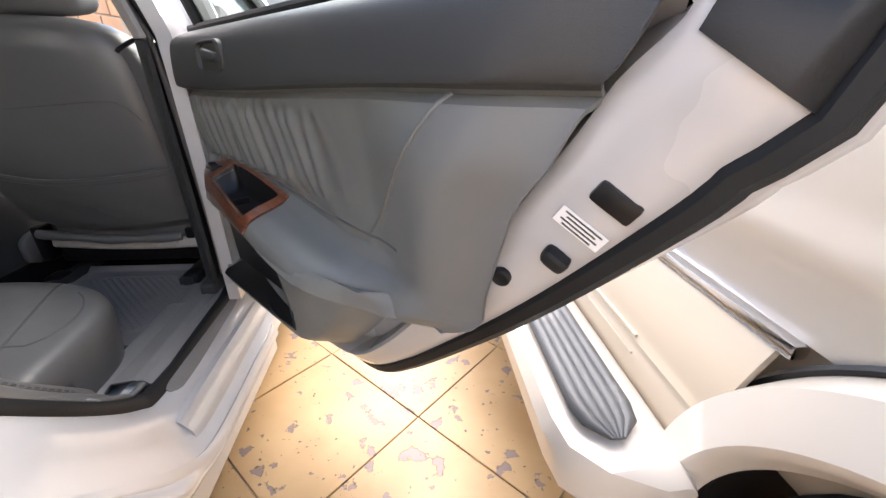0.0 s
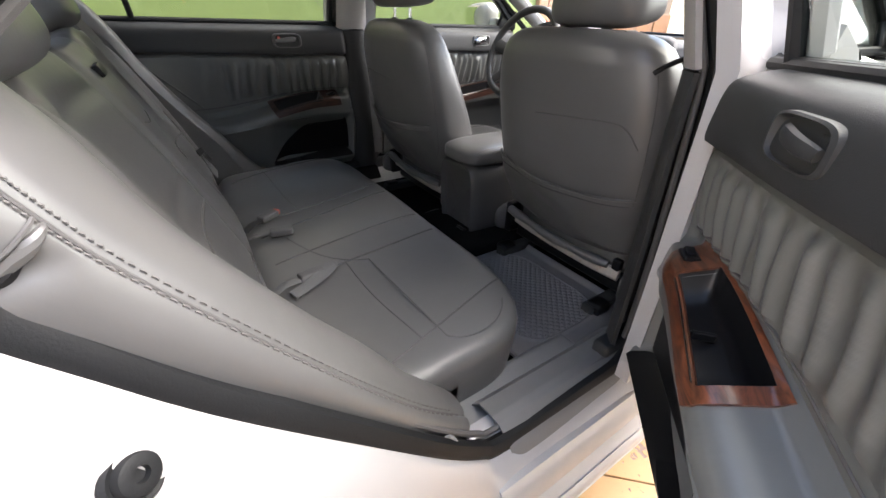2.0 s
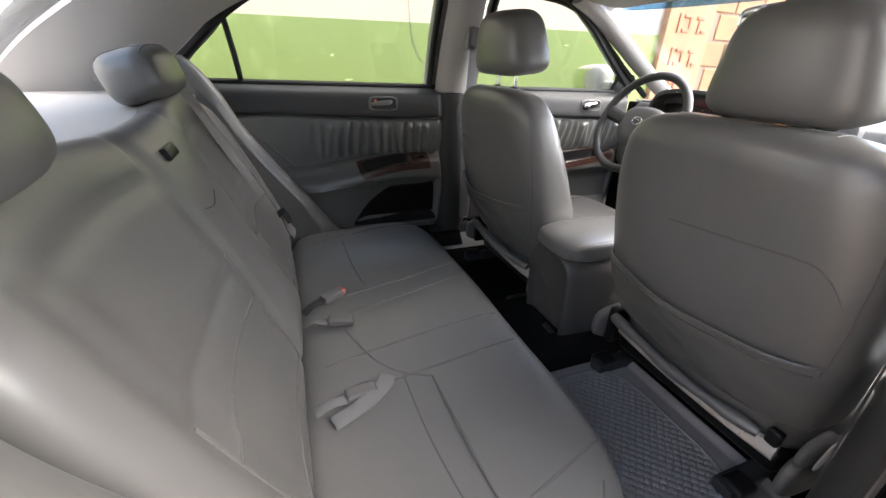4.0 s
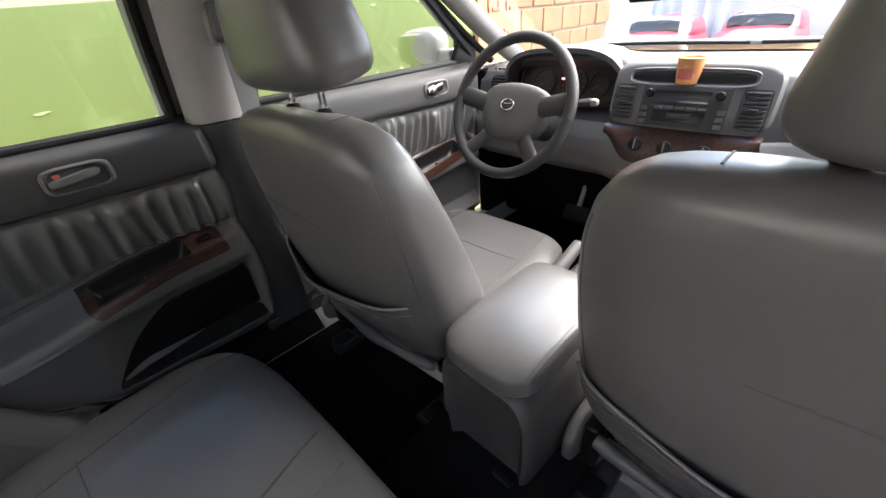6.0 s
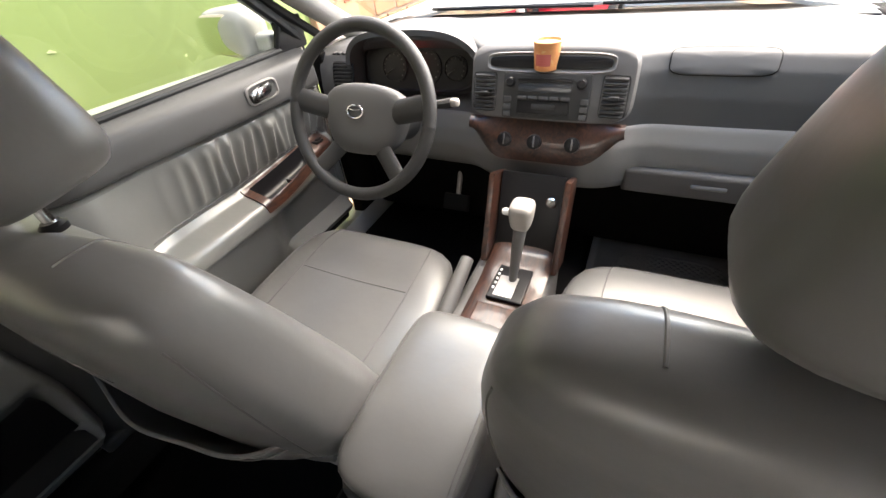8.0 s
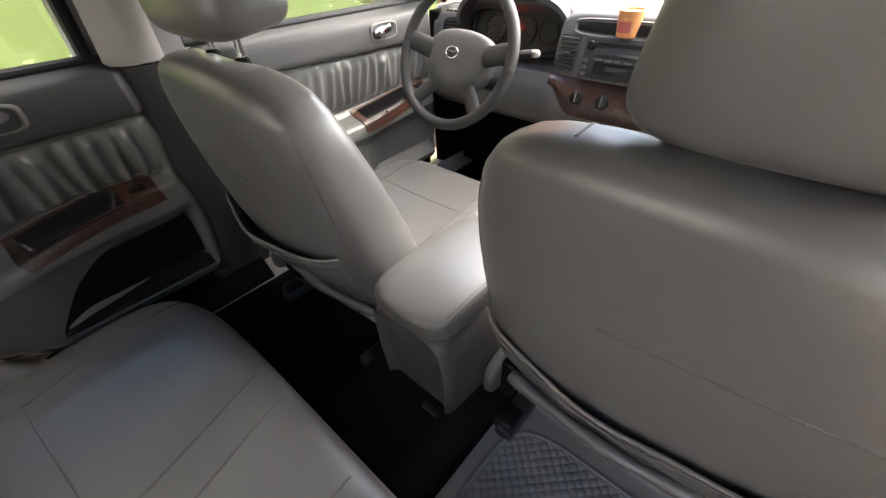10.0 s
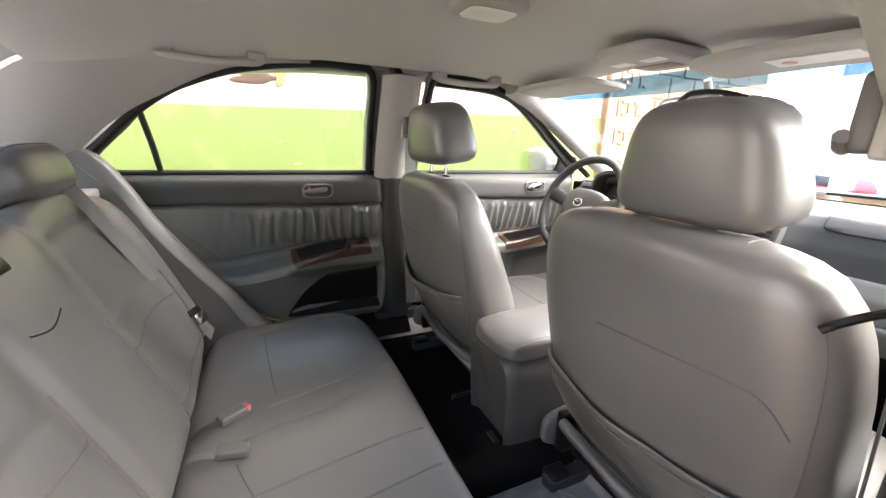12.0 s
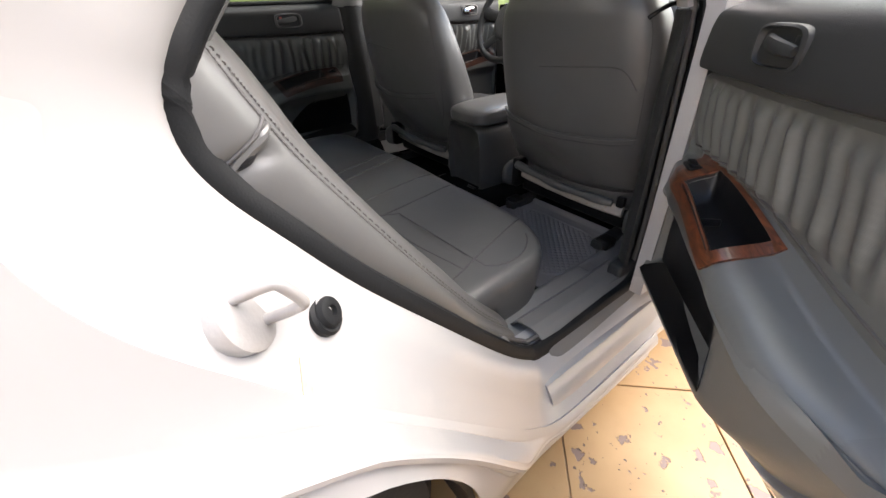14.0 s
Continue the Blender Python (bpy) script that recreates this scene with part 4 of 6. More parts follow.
    for sg in (-1, 1):
        part("headrest_post", tube([(x0 + sg * 0.055, 0.18, 0.97), (x0 + sg * 0.055, 0.18, 1.03)], 0.006, 10), CHROME, root)
        part("guide", lathe([(0.013, 0), (0.013, 0.006), (0.009, 0.01)], (x0 + sg * 0.055, 0.18, 0.99), 16), BLACK, root)
    # cushion
    def cush(p, q):
        return Vector((q.x * (1 - 0.05 * p.y * p.y), q.y, q.z + 0.02 * p.y - 0.018 * (1 - p.x ** 2) * (p.z > 0) * (1 - p.y ** 2) + 0.01))
    cu = part("seat_cushion", puff((x0, 0.52, 0.44), (0.255, 0.265, 0.075), 14, 5, cush), LEATHER, root, "grey leather seat cushion")
    for sg in (-1, 1):
        seam(cu, [(x0 + sg * 0.16, 0.35, 0.8), (x0 + sg * 0.165, 0.5, 0.8), (x0 + sg * 0.16, 0.7, 0.8), (x0 + sg * 0.15, 0.77, 0.8)], (0, 0, -1))
    seam(cu, [(x0 - 0.16, 0.6, 0.8), (x0 + 0.16, 0.6, 0.8)], (0, 0, -1))
    part("seat_frame", rbox((x0, 0.5, 0.35), (0.44, 0.46, 0.06), 0.015), BLACK, root)
    for sg in (-1, 1):
        part("rail", rbox((x0 + sg * 0.19, 0.45, 0.285), (0.04, 0.55, 0.03), 0.006), PLASTIC_DARK, root)
        part("side_cover", puff((x0 + sg * 0.255, 0.4, 0.385), (0.018, 0.2, 0.055), 8, 4), PLASTIC, root, "grey plastic side cover")
        part("rail_cover", rbox((x0 + sg * 0.2, 0.215, 0.29), (0.05, 0.06, 0.035), 0.012), BLACK, root)
    part("recliner_cover", puff((x0 + 0.255, 0.272, 0.43), (0.012, 0.05, 0.055), 8, 3, None, pose(0, 0, 0, 25, 0, 0)), PLASTIC, root)
    # the rolled edge of the cover and the bare crossbar under it
    roll = [(x0 - 0.21, 0.222, 0.438), (x0 - 0.11, 0.214, 0.43), (x0 + 0.0, 0.214, 0.42), (x0 + 0.1, 0.228, 0.415), (x0 + 0.178, 0.245, 0.412)]
    part("cover_roll", tube(spline(roll, 30), lambda t: 0.0135 + 0.002 * math.sin(17 * t), 10), LEATHER, root, "rolled lower edge of the seat cover")
    part("crossbar", tube(spline([(x0 - 0.2, 0.25, 0.402), (x0 - 0.06, 0.245, 0.394), (x0 + 0.1, 0.245, 0.391), (x0 + 0.215, 0.25, 0.393)], 24), 0.009, 8, False, 2.0), RUST_BAR, root, "worn pale metal crossbar with rust")
    part("bracket", rbox((x0 - 0.222, 0.25, 0.40), (0.03, 0.05, 0.11), 0.008), BLACK, root)
    part("strap", rbox((x0 + 0.2, 0.256, 0.41), (0.026, 0.02, 0.055), 0.006), BLACK, root)
    if not driver:
        part("torn_sticker", puff((x0 + 0.271, 0.262, 0.45), (0.003, 0.012, 0.034), 6, 3, None, pose(0, 0, 0, -25, 0, 0)), LABEL_WHITE, root, "scuffed white recliner cap")
        part("clip", merge(rbox((x0 + 0.02, 0.18, 1.169), (0.085, 0.02, 0.008), 0.003), tube(spline([(x0 - 0.03, 0.18, 1.168), (x0 - 0.012, 0.18, 1.182), (x0 + 0.03, 0.18, 1.181), (x0 + 0.07, 0.18, 1.17)], 14), 0.004, 6)), BLACK, root, "black clip on the headrest top")
    if driver:
        root.location.y -= 0.075
    return root


front_seat(0.382, "grey leather front passenger seat with sagging back pocket")
front_seat(-0.372, "grey leather driver seat behind the steering wheel", True)

# ---- rear bench ----
bench = thing("rear_bench", (0, -0.36, 0.28), "grey leather rear bench seat with stitched panels", "car seat")


def bench_shape(p, q):
    x = q.x
    z = q.z
    if p.z > 0:
        z += 0.036 * math.exp(-((x + 0.45) / 0.14) ** 2) * (1 - abs(p.y) ** 4)
        dish = 0.018 * math.exp(-((abs(x) - 0.36) / 0.17) ** 2)
        z += (-dish + 0.008 * math.exp(-(x / 0.12) ** 2)) * (1 - abs(p.y) ** 3) + 0.006 * p.y + 0.003 * math.sin(11 * x + 3 * p.y)
    y = q.y - 0.05 * (abs(p.x) ** 6) * (p.y > 0) + (-0.03 * (1 - (p.z + 1) / 2) if p.y > 0.3 else 0)
    return Vector((x, y, z))


bc = part("seat_cushion", puff((0, -0.348, 0.366), (0.655, 0.272, 0.095), 58, 6.5, bench_shape), LEATHER, bench, "grey leather bench cushion")
for xf, xb in ((-0.56, -0.45), (-0.22, -0.1), (-0.128, -0.005), (0.083, 0.145), (0.188, 0.245), (0.49, 0.615)):
    seam(bc, [(xf, -0.115, 0.8), (lerp(xf, xb, 0.5), -0.33, 0.8), (xb, -0.56, 0.8)], (0, 0, -1), "seam", 0.0027)
seam(bc, [(-0.49, -0.444, 0.8), (-0.33, -0.432, 0.8), (-0.165, -0.416, 0.8)], (0, 0, -1), "cross_seam", 0.002)
seam(bc, [(0.22, -0.405, 0.8), (0.38, -0.398, 0.8), (0.57, -0.38, 0.8)], (0, 0, -1), "cross_seam", 0.002)
seam(bc, [(0.8, -0.16, 0.455), (0.8, -0.30, 0.45), (0.8, -0.5, 0.46)], (-1, 0, 0), "end_seam", 0.002)
seam(bc, [(-0.6, -0.2, 0.40), (-0.3, 0.2, 0.425), (0.0, 0.2, 0.425), (0.3, 0.2, 0.425), (0.6, 0.2, 0.40)], (0, -1, 0), "front_seam", 0.002)

LEAN = math.atan2(0.235, 0.52)
tilt = pose(0, 0, 0, math.degrees(LEAN), 0, 0)


def back_shape(p, q):
    y = q.y
    if p.y > 0:
        y += (0.012 * math.exp(-(q.x / 0.14) ** 2) - 0.016 * math.exp(-((abs(q.x) - 0.34) / 0.15) ** 2)) * (1 - abs(p.z) ** 4)
        y += 0.022 * smooth01((abs(q.x) - 0.42) / 0.12) * (1 - abs(p.z) ** 6)
        y += 0.003 * math.sin(9 * q.x + 13 * q.z)
        y -= 0.008 * (math.exp(-((abs(q.x) - 0.132) / 0.016) ** 2) + math.exp(-((abs(q.x) - 0.5) / 0.016) ** 2))
        y -= 0.005 * (math.exp(-((q.z - 0.01) / 0.014) ** 2) + math.exp(-((q.z - 0.19) / 0.014) ** 2)) * smooth01((abs(q.x) - 0.14) / 0.02) * smooth01((0.5 - abs(q.x)) / 0.02)
    return Vector((q.x, y, q.z + 0.02 * math.exp(-((abs(q.x) - 0.33) / 0.16) ** 2) * max(0, p.z)))


bb = part("backrest", puff((0, -0.763, 0.68), (0.585, 0.075, 0.27), 58, 7, back_shape, tilt), LEATHER, bench, "grey leather bench backrest")
for sg in (-1, 1):
    seam(bb, [(sg * 0.13, 0, 0.95), (sg * 0.135, 0, 0.75), (sg * 0.12, 0, 0.52)], (0, -1, -0.3), "seam", 0.0032)
    seam(bb, [(sg * 0.5, 0, 0.93), (sg * 0.5, 0, 0.72), (sg * 0.49, 0, 0.52)], (0, -1, -0.3), "seam", 0.0032)
    seam(bb, [(sg * 0.14, 0, 0.69), (sg * 0.3, 0, 0.695), (sg * 0.5, 0, 0.685)], (0, -1, -0.3), "cross_seam", 0.0028)
    seam(bb, [(sg * 0.14, 0, 0.86), (sg * 0.3, 0, 0.87), (sg * 0.5, 0, 0.85)], (0, -1, -0.3), "cross_seam", 0.0028)
    hd = part("headrest", puff((0.47, -0.842, 0.992) if sg > 0 else (-0.33, -0.868, 1.003), (0.14, 0.065, 0.058), 12, 3.4, None, pose(0, 0, 0, 18, 0, 0)), LEATHER, bench, "low grey leather headrest")
    hx_ = 0.47 if sg > 0 else -0.33
    seam(hd, [(hx_ - 0.12, -0.84, 1.3), (hx_, -0.835, 1.3), (hx_ + 0.12, -0.84, 1.3)], (0, 0, -1), "seam", 0.0016)
    seam(hd, [(hx_ + 0.095, -0.94 + 0.02 * i, 1.3) for i in range(6)], (0, 0, -1), "seam", 0.0016)

    # side bolster between the backrest and the door opening
    OUT = spline([(0.742, -0.40, 0.355), (0.752, -0.50, 0.445), (0.758, -0.585, 0.548), (0.761, -0.655, 0.63), (0.767, -0.742, 0.735), (0.772, -0.807, 0.83), (0.774, -0.836, 0.885), (0.769, -0.842, 0.935), (0.748, -0.825, 1.0), (0.70, -0.855, 1.04)], 49)
    CRE = spline([(0.715, -0.38, 0.375), (0.73, -0.47, 0.475), (0.742, -0.55, 0.58), (0.747, -0.612, 0.662), (0.752, -0.688, 0.766), (0.756, -0.748, 0.852), (0.757, -0.775, 0.903), (0.753, -0.79, 0.94), (0.735, -0.815, 1.0), (0.69, -0.85, 1.03)], 49)
    INN = spline([(0.61, -0.45, 0.40), (0.61, -0.51, 0.48), (0.61, -0.56, 0.57), (0.61, -0.618, 0.65), (0.61, -0.676, 0.735), (0.61, -0.725, 0.81), (0.61, -0.755, 0.865), (0.605, -0.785, 0.915), (0.595, -0.84, 0.98), (0.57, -0.88, 1.03)], 49)

    def bol(u, v, sg=sg):
        t = min(max(v, 0), 1) * 48
        k = min(int(t), 47)
        w = t - k
        o, c, n_ = (a[k].lerp(a[k + 1], w) for a in (OUT, CRE, INN))
        if u < 0.5:
            s = u / 0.5
            p_ = n_.lerp(c, s) + Vector((-0.004, 0.022, 0.012)) * math.sin(math.pi * s) ** 0.8
        else:
            s = (u - 0.5) / 0.5
            p_ = c.lerp(o, s) + Vector((0.008, 0.008, 0.003)) * math.sin(math.pi * s)
        crease = 0.003 * math.exp(-((u - 0.5) / 0.025) ** 2)
        p_ = p_ - Vector((0.3, 0.8, 0.3)) * crease
        if sg > 0:
            dent = math.exp(-((v - 0.605) / 0.02) ** 2) * smooth01((u - 0.55) / 0.2)
            p_ = p_ - Vector((0.7, 0.5, 0.1)) * 0.012 * dent
        if sg < 0:
            p_.x = 0.6 + (p_.x - 0.6) * 0.5
        return Vector((p_.x * sg, p_.y + 0.003 * math.sin(9 * v + 5 * u), p_.z))
    bo = part("side_bolster", sheet(bol, 60, 90, -0.004), LEATHER, bench, "grey leather side bolster with double stitching")
    # inner cheek of the bolster, tucked in beside the backrest
    part("bolster_cheek", sheet(lambda u, v: bol(0.0, v) + Vector((-0.02 * sg * u, -0.17 * u, -0.05 * u)), 6, 60, 0.004), LEATHER, bench)
    st = bmesh.new()
    for i in range(80):
        v0 = lerp(0.05, 0.95, i / 80)
        for uu in (0.482, 0.535):
            p0, p1 = bol(uu, v0), bol(uu, v0 + 0.0065)
            nn = Vector((0.35 * sg, 0.85, 0.35))
            t_ = tube([p0 + nn * 0.0002, p0.lerp(p1, 0.5) + nn * 0.0012, p1 + nn * 0.0002], 0.0011, 5)
            me = bpy.data.meshes.new("t")
            t_.to_mesh(me)
            t_.free()
            st.from_mesh(me)
            bpy.data.meshes.remove(me)
    part("stitches", st, THREAD, bo, "pale raised stitches")
    part("stitch_line", tube([bol(0.5, lerp(0.03, 0.97, i / 60)) + Vector((0.0, 0.001, 0)) for i in range(61)], 0.0016, 6), SEAM, bo)
    if sg > 0:
        part("cross_stitch", tube([bol(lerp(0.52, 0.97, i / 14), 0.655 - 0.05 * i / 14) + Vector((0.001, 0.001, 0)) for i in range(15)], 0.0016, 6), SEAM, bo)
        part("cross_fold", tube([bol(lerp(0.51, 0.98, i / 16), 0.64 - 0.05 * (i / 16)) for i in range(17)], lambda t: 0.002 + 0.004 * math.sin(math.pi * t), 8), LEATHER, bo)
        q = [bol(lerp(0.66, 0.92, i / 10), 0.616 - 0.02 * (i / 10)) + Vector((0.001, 0.001, 0)) for i in range(11)]
        part("tear", tube(q, lambda t: 0.0006 + 0.0055 * math.sin(math.pi * t) ** 2, 6), BLACK, bo, "dark torn slit in the leather")

sl = cast(bb, [(0.035, 0, 0.9)], (0, -1, 0), 0.001)[0]
part("belt_slot", rbox(sl, (0.062, 0.014, 0.024), 0.006, 2, pose(0, 0, 0, 24, 0, 0)), BLACK, bb, "black belt slot in the backrest")
seam(bb, [(-0.01, 0, 0.815), (0.04, 0, 0.802), (0.085, 0, 0.81)], (0, -1, 0), "crease", 0.0015, BLACK)
# belts and buckles on the bench
b = thing("seat_belt", (-0.45, -0.72, 0.5), "grey webbing seat belt with metal tongue on the rear seat", "seat belt", "seat belts")
run = spline([(-0.36, -0.87, 1.03), (-0.382, -0.808, 0.965), (-0.425, -0.75, 0.83), (-0.468, -0.69, 0.69), (-0.508, -0.632, 0.57), (-0.535, -0.59, 0.482)], 36)
part("webbing", tube(run, 0.023, 8, False, 0.07, (0.35, 0.8, 0.5)), BELT, b)
tw = Vector((0.35, 0.8, 0.5)).normalized().to_track_quat("Z", "Y").to_matrix().to_4x4()
part("tongue_cover", rbox((-0.507, -0.627, 0.578), (0.05, 0.022, 0.012), 0.004, 2, tw), BLACK, b)
part("tongue", rbox((-0.511, -0.612, 0.562), (0.046, 0.05, 0.005), 0.0015, 2, tw), CHROME, b, "bright metal belt tongue")


def buckle(at, heading, red, label):
    t = thing("belt_buckle", at, label, "buckle", "belt buckles", turn=heading)
    o = Vector(at)
    body_ = part("buckle_body", rbox(o + Vector((0, 0.06, 0.013)), (0.03, 0.062, 0.02), 0.006), PLASTIC, t)
    if red:
        part("press_button", rbox(o + Vector((0, 0.094, 0.014)), (0.022, 0.012, 0.016), 0.004), RED, t, "red release button")
    part("buckle_strap", tube(spline([tuple(o + Vector(q)) for q in ((0, -0.03, 0.0), (0, 0.0, 0.012), (0.003, 0.03, 0.012))], 10), 0.013, 8, False, 0.18, (0, 0, 1)), BELT if not red else PLASTIC_DARK, t)


buckle((-0.082, -0.565, 0.456), 32, True, "grey belt buckle with red button on the seat")
buckle((0.262, -0.56, 0.452), 8, False, "grey belt buckle lying on the bench cushion")
buckle((0.0, -0.565, 0.46), -12, False, "grey belt buckle tucked at the bench back")
loose = thing("belt_loop", (0.25, -0.52, 0.458), "loose grey belt loop lying on the cushion", "seat belt", "seat belts")
part("webbing", tube(spline([(0.31, -0.56, 0.462), (0.29, -0.5, 0.473), (0.25, -0.455, 0.468), (0.22, -0.44, 0.462)], 20), 0.016, 8, False, 0.12, (0, 0.2, 1)), BELT, loose)

# ---- centre console ----
con = thing("centre_console", (0, 0.25, 0.28), "grey centre console with padded leather armrest lid", "console")


def con_ring(y, w0, w1, z0, z1):
    pts = []
    for k in range(32):
        t = 2 * math.pi * k / 32
        a = math.copysign(abs(math.cos(t)) ** 0.35, math.cos(t))
        b = math.copysign(abs(math.sin(t)) ** 0.35, math.sin(t))
        v = (b + 1) / 2
        pts.append(Vector((a * (lerp(w0, w1, v) + 0.008 * math.sin(math.pi * v)), y + 0.03 * (0 if y > 0.2 else 1) * (1 - v) * 0.4, lerp(z0, z1, v))))
    return pts


part("console_body", rings([con_ring(0.115, 0.066, 0.074, 0.30, 0.55), con_ring(0.1, 0.08, 0.09, 0.275, 0.572), con_ring(0.11, 0.088, 0.098, 0.268, 0.578), con_ring(0.14, 0.092, 0.1, 0.268, 0.58), con_ring(0.25, 0.1, 0.1, 0.268, 0.58), con_ring(0.42, 0.11, 0.1, 0.268, 0.58), con_ring(0.44, 0.11, 0.09, 0.28, 0.50)]), PLASTIC_MID, con, "grey plastic console body")


def lid(p, q):
    return Vector((q.x * (1 - 0.04 * max(0, p.z)), q.y - 0.012 * max(0, -p.y) * (1 - p.x ** 2), q.z + 0.006 * (1 - p.x ** 2) * max(0, p.z) - 0.012 * max(0, -p.y) ** 3 * max(0, p.z)))


ld = part("armrest_lid", puff((0, 0.262, 0.604), (0.1, 0.158, 0.03), 16, 6, lid), LEATHER, con, "padded grey leather armrest lid")
for sg in (-1, 1):
    for off in (0.0, 0.006):
        seam(ld, [(sg * (0.084 + off), 0.12, 0.8), (sg * (0.086 + off), 0.27, 0.8), (sg * (0.084 + off), 0.4, 0.8)], (0, 0, -1), "seam", 0.0011)
part("rear_vent", rbox((0.055, 0.1, 0.33), (0.045, 0.012, 0.03), 0.003), BLACK, con)
for i in range(4):
    part("vent_slat", rbox((0.055, 0.0935, 0.32 + 0.007 * i), (0.04, 0.004, 0.002), 0), PLASTIC_DARK, con)


def gear_plate(u, v):
    x = lerp(-0.078, 0.082, u)
    y = lerp(0.43, 0.86, v)
    z = table(v, [0, 0.5, 0.75, 1.0], [0.508, 0.512, 0.53, 0.62])
    return (x + 0.012, y, z - 0.008 * abs(2 * u - 1) ** 6)


part("gear_surround", sheet(gear_plate, 14, 24, 0.01), WOOD_SHADED, con, "brown wood gear surround")
part("ashtray_lid", rbox((0.014, 0.508, 0.516), (0.105, 0.1, 0.01), 0.006, 3, pose(0, 0, 0, 1, 0, 0)), WOOD_SHADED, con)
part("gear_gate", rbox((0.016, 0.638, 0.516), (0.085, 0.12, 0.008), 0.006), BLACK, con)
part("gate_plate", rbox((0.01, 0.62, 0.521), (0.045, 0.07, 0.004), 0.001), STEEL, con)
for i in range(5):
    part("gate_mark", rbox((-0.018, 0.61 + 0.016 * i, 0.5215), (0.005, 0.007, 0.002), 0), LABEL_WHITE, con)
part("front_cubby", rbox((0.014, 0.80, 0.615), (0.16, 0.012, 0.2), 0.006, 2, pose(0, 0, 0, -22, 0, 0)), BLACK, con, "black open cubby")
for sg in (-1, 1):
    part("cubby_cheek", rbox((0.014 + sg * 0.09, 0.79, 0.60), (0.016, 0.11, 0.23), 0.008, 2, pose(0, 0, 0, -22, 0, 0)), WOOD_SHADED, con)
part("lighter", lathe([(0.012, 0), (0.013, 0.006), (0.01, 0.009)], (0.07, 0.785, 0.665), 14, (0, -0.9, 0.3)), CHROME, con)
part("console_side", rbox((0.0, 0.62, 0.39), (0.2, 0.45, 0.22), 0.03), PLASTIC, con)
lever = thing("gear_lever", (0.02, 0.66, 0.51), "grey automatic gear lever with ivory knob", "gear lever")
part("stem", tube(spline([(0.018, 0.645, 0.51), (0.022, 0.66, 0.59), (0.028, 0.668, 0.668)], 10), lambda t: 0.009 + 0.007 * t, 10), PLASTIC, lever)
part("knob", puff((0.03, 0.668, 0.7), (0.027, 0.032, 0.033), 8, 4, lambda p, q: Vector((q.x * (0.78 + 0.25 * (p.z + 1) / 2), q.y * (0.8 + 0.2 * (p.z + 1) / 2), q.z))), IVORY, lever, "ivory grey shift knob")
part("shift_button", lathe([(0.008, 0), (0.008, 0.01), (0.006, 0.014)], (0.003, 0.662, 0.707), 12, (-1, 0, 0)), LABEL_WHITE, lever)
brake = thing("parking_brake", (-0.075, 0.55, 0.45), "grey parking brake lever beside the console", "lever")
part("grip", tube(spline([(-0.105, 0.43, 0.46), (-0.105, 0.55, 0.505), (-0.103, 0.66, 0.545)], 14), lambda t: 0.016 + 0.003 * math.sin(3 * t), 10), PLASTIC, brake)

# ---- floor mats ----


def mat_top(u, v, x0, x1, y0, y1, z):
    x, y = lerp(x0, x1, u), lerp(y0, y1, v)
    rim = 0.014 * max(smooth01((0.05 - u) / 0.05), smooth01((u - 0.95) / 0.05), smooth01((0.05 - v) / 0.05), smooth01((v - 0.95) / 0.05))
    du, dv = (u - 0.5) / 0.34, (v - 0.5) / 0.36
    oval = math.sqrt(du ** 4 + dv ** 4)
    ring = 0.005 * math.exp(-((oval - 1.0) / 0.05) ** 2)
    tread = 0.0
    if oval < 0.93:
        a, b = math.pi * (x + y) / 0.022, math.pi * (x - y) / 0.022
        tread = 0.0045 * min(1.0, 2.2 * abs(math.sin(a)) * abs(math.sin(b)))
    return (x, y, z + rim + ring + tread)


for x0, x1, y0, y1, lab in ((0.1, 0.69, -0.13, 0.3, "grey rubber rear floor mat with raised tread"),
                            (0.16, 0.66, 0.72, 1.22, "grey rubber front floor mat")):
    mt = part("floor_mat", sheet(lambda u, v: mat_top(u, v, x0, x1, y0, y1, 0.274), 190, 140, 0.006), MAT_RUBBER, at=((x0 + x1) / 2, (y0 + y1) / 2, 0.262))
    tagged(mt, lab, "floor mat", "floor mats")
# ---- dashboard ----
dash = thing("dashboard", (0, 1.15, 0.6), "grey two-tone dashboard with centre stack", "dashboard")


def face_y(x):
    """How far back the dash face sits; the centre stack stands proud."""
    return 0.985 - 0.055 * math.exp(-((x - 0.012) / 0.19) ** 6) + 0.02 * (x / 0.7) ** 2


def dash_upper(u, v):
    x = lerp(-0.73, 0.73, u)
    fy = face_y(x)
    hood = math.exp(-((x + 0.372) / 0.205) ** 6)
    prof_t = [0, 0.16, 0.3, 0.42, 0.52, 0.62, 0.8, 1.0]
    y = table(v, prof_t, [fy - 0.002, fy, fy + 0.012, fy + 0.03, fy + 0.06, fy + 0.12, 1.28, 1.47])
    z = table(v, prof_t, [0.787, 0.85, 0.905, 0.935, 0.95, 0.957, 0.952, 0.935])
    if hood > 0.02:
        bulge = hood * math.exp(-((v - 0.5) / 0.2) ** 2)
        z += 0.042 * bulge
        y -= 0.02 * hood * math.exp(-((v - 0.45) / 0.13) ** 2)
        y += 0.075 * hood * math.exp(-((v - 0.2) / 0.16) ** 4)
    z -= 0.02 * abs(2 * u - 1) ** 6
    return (x, y, z)


part("upper_dash", sheet(dash_upper, 110, 44, 0.006), DASH, dash, "dark grey upper dashboard")


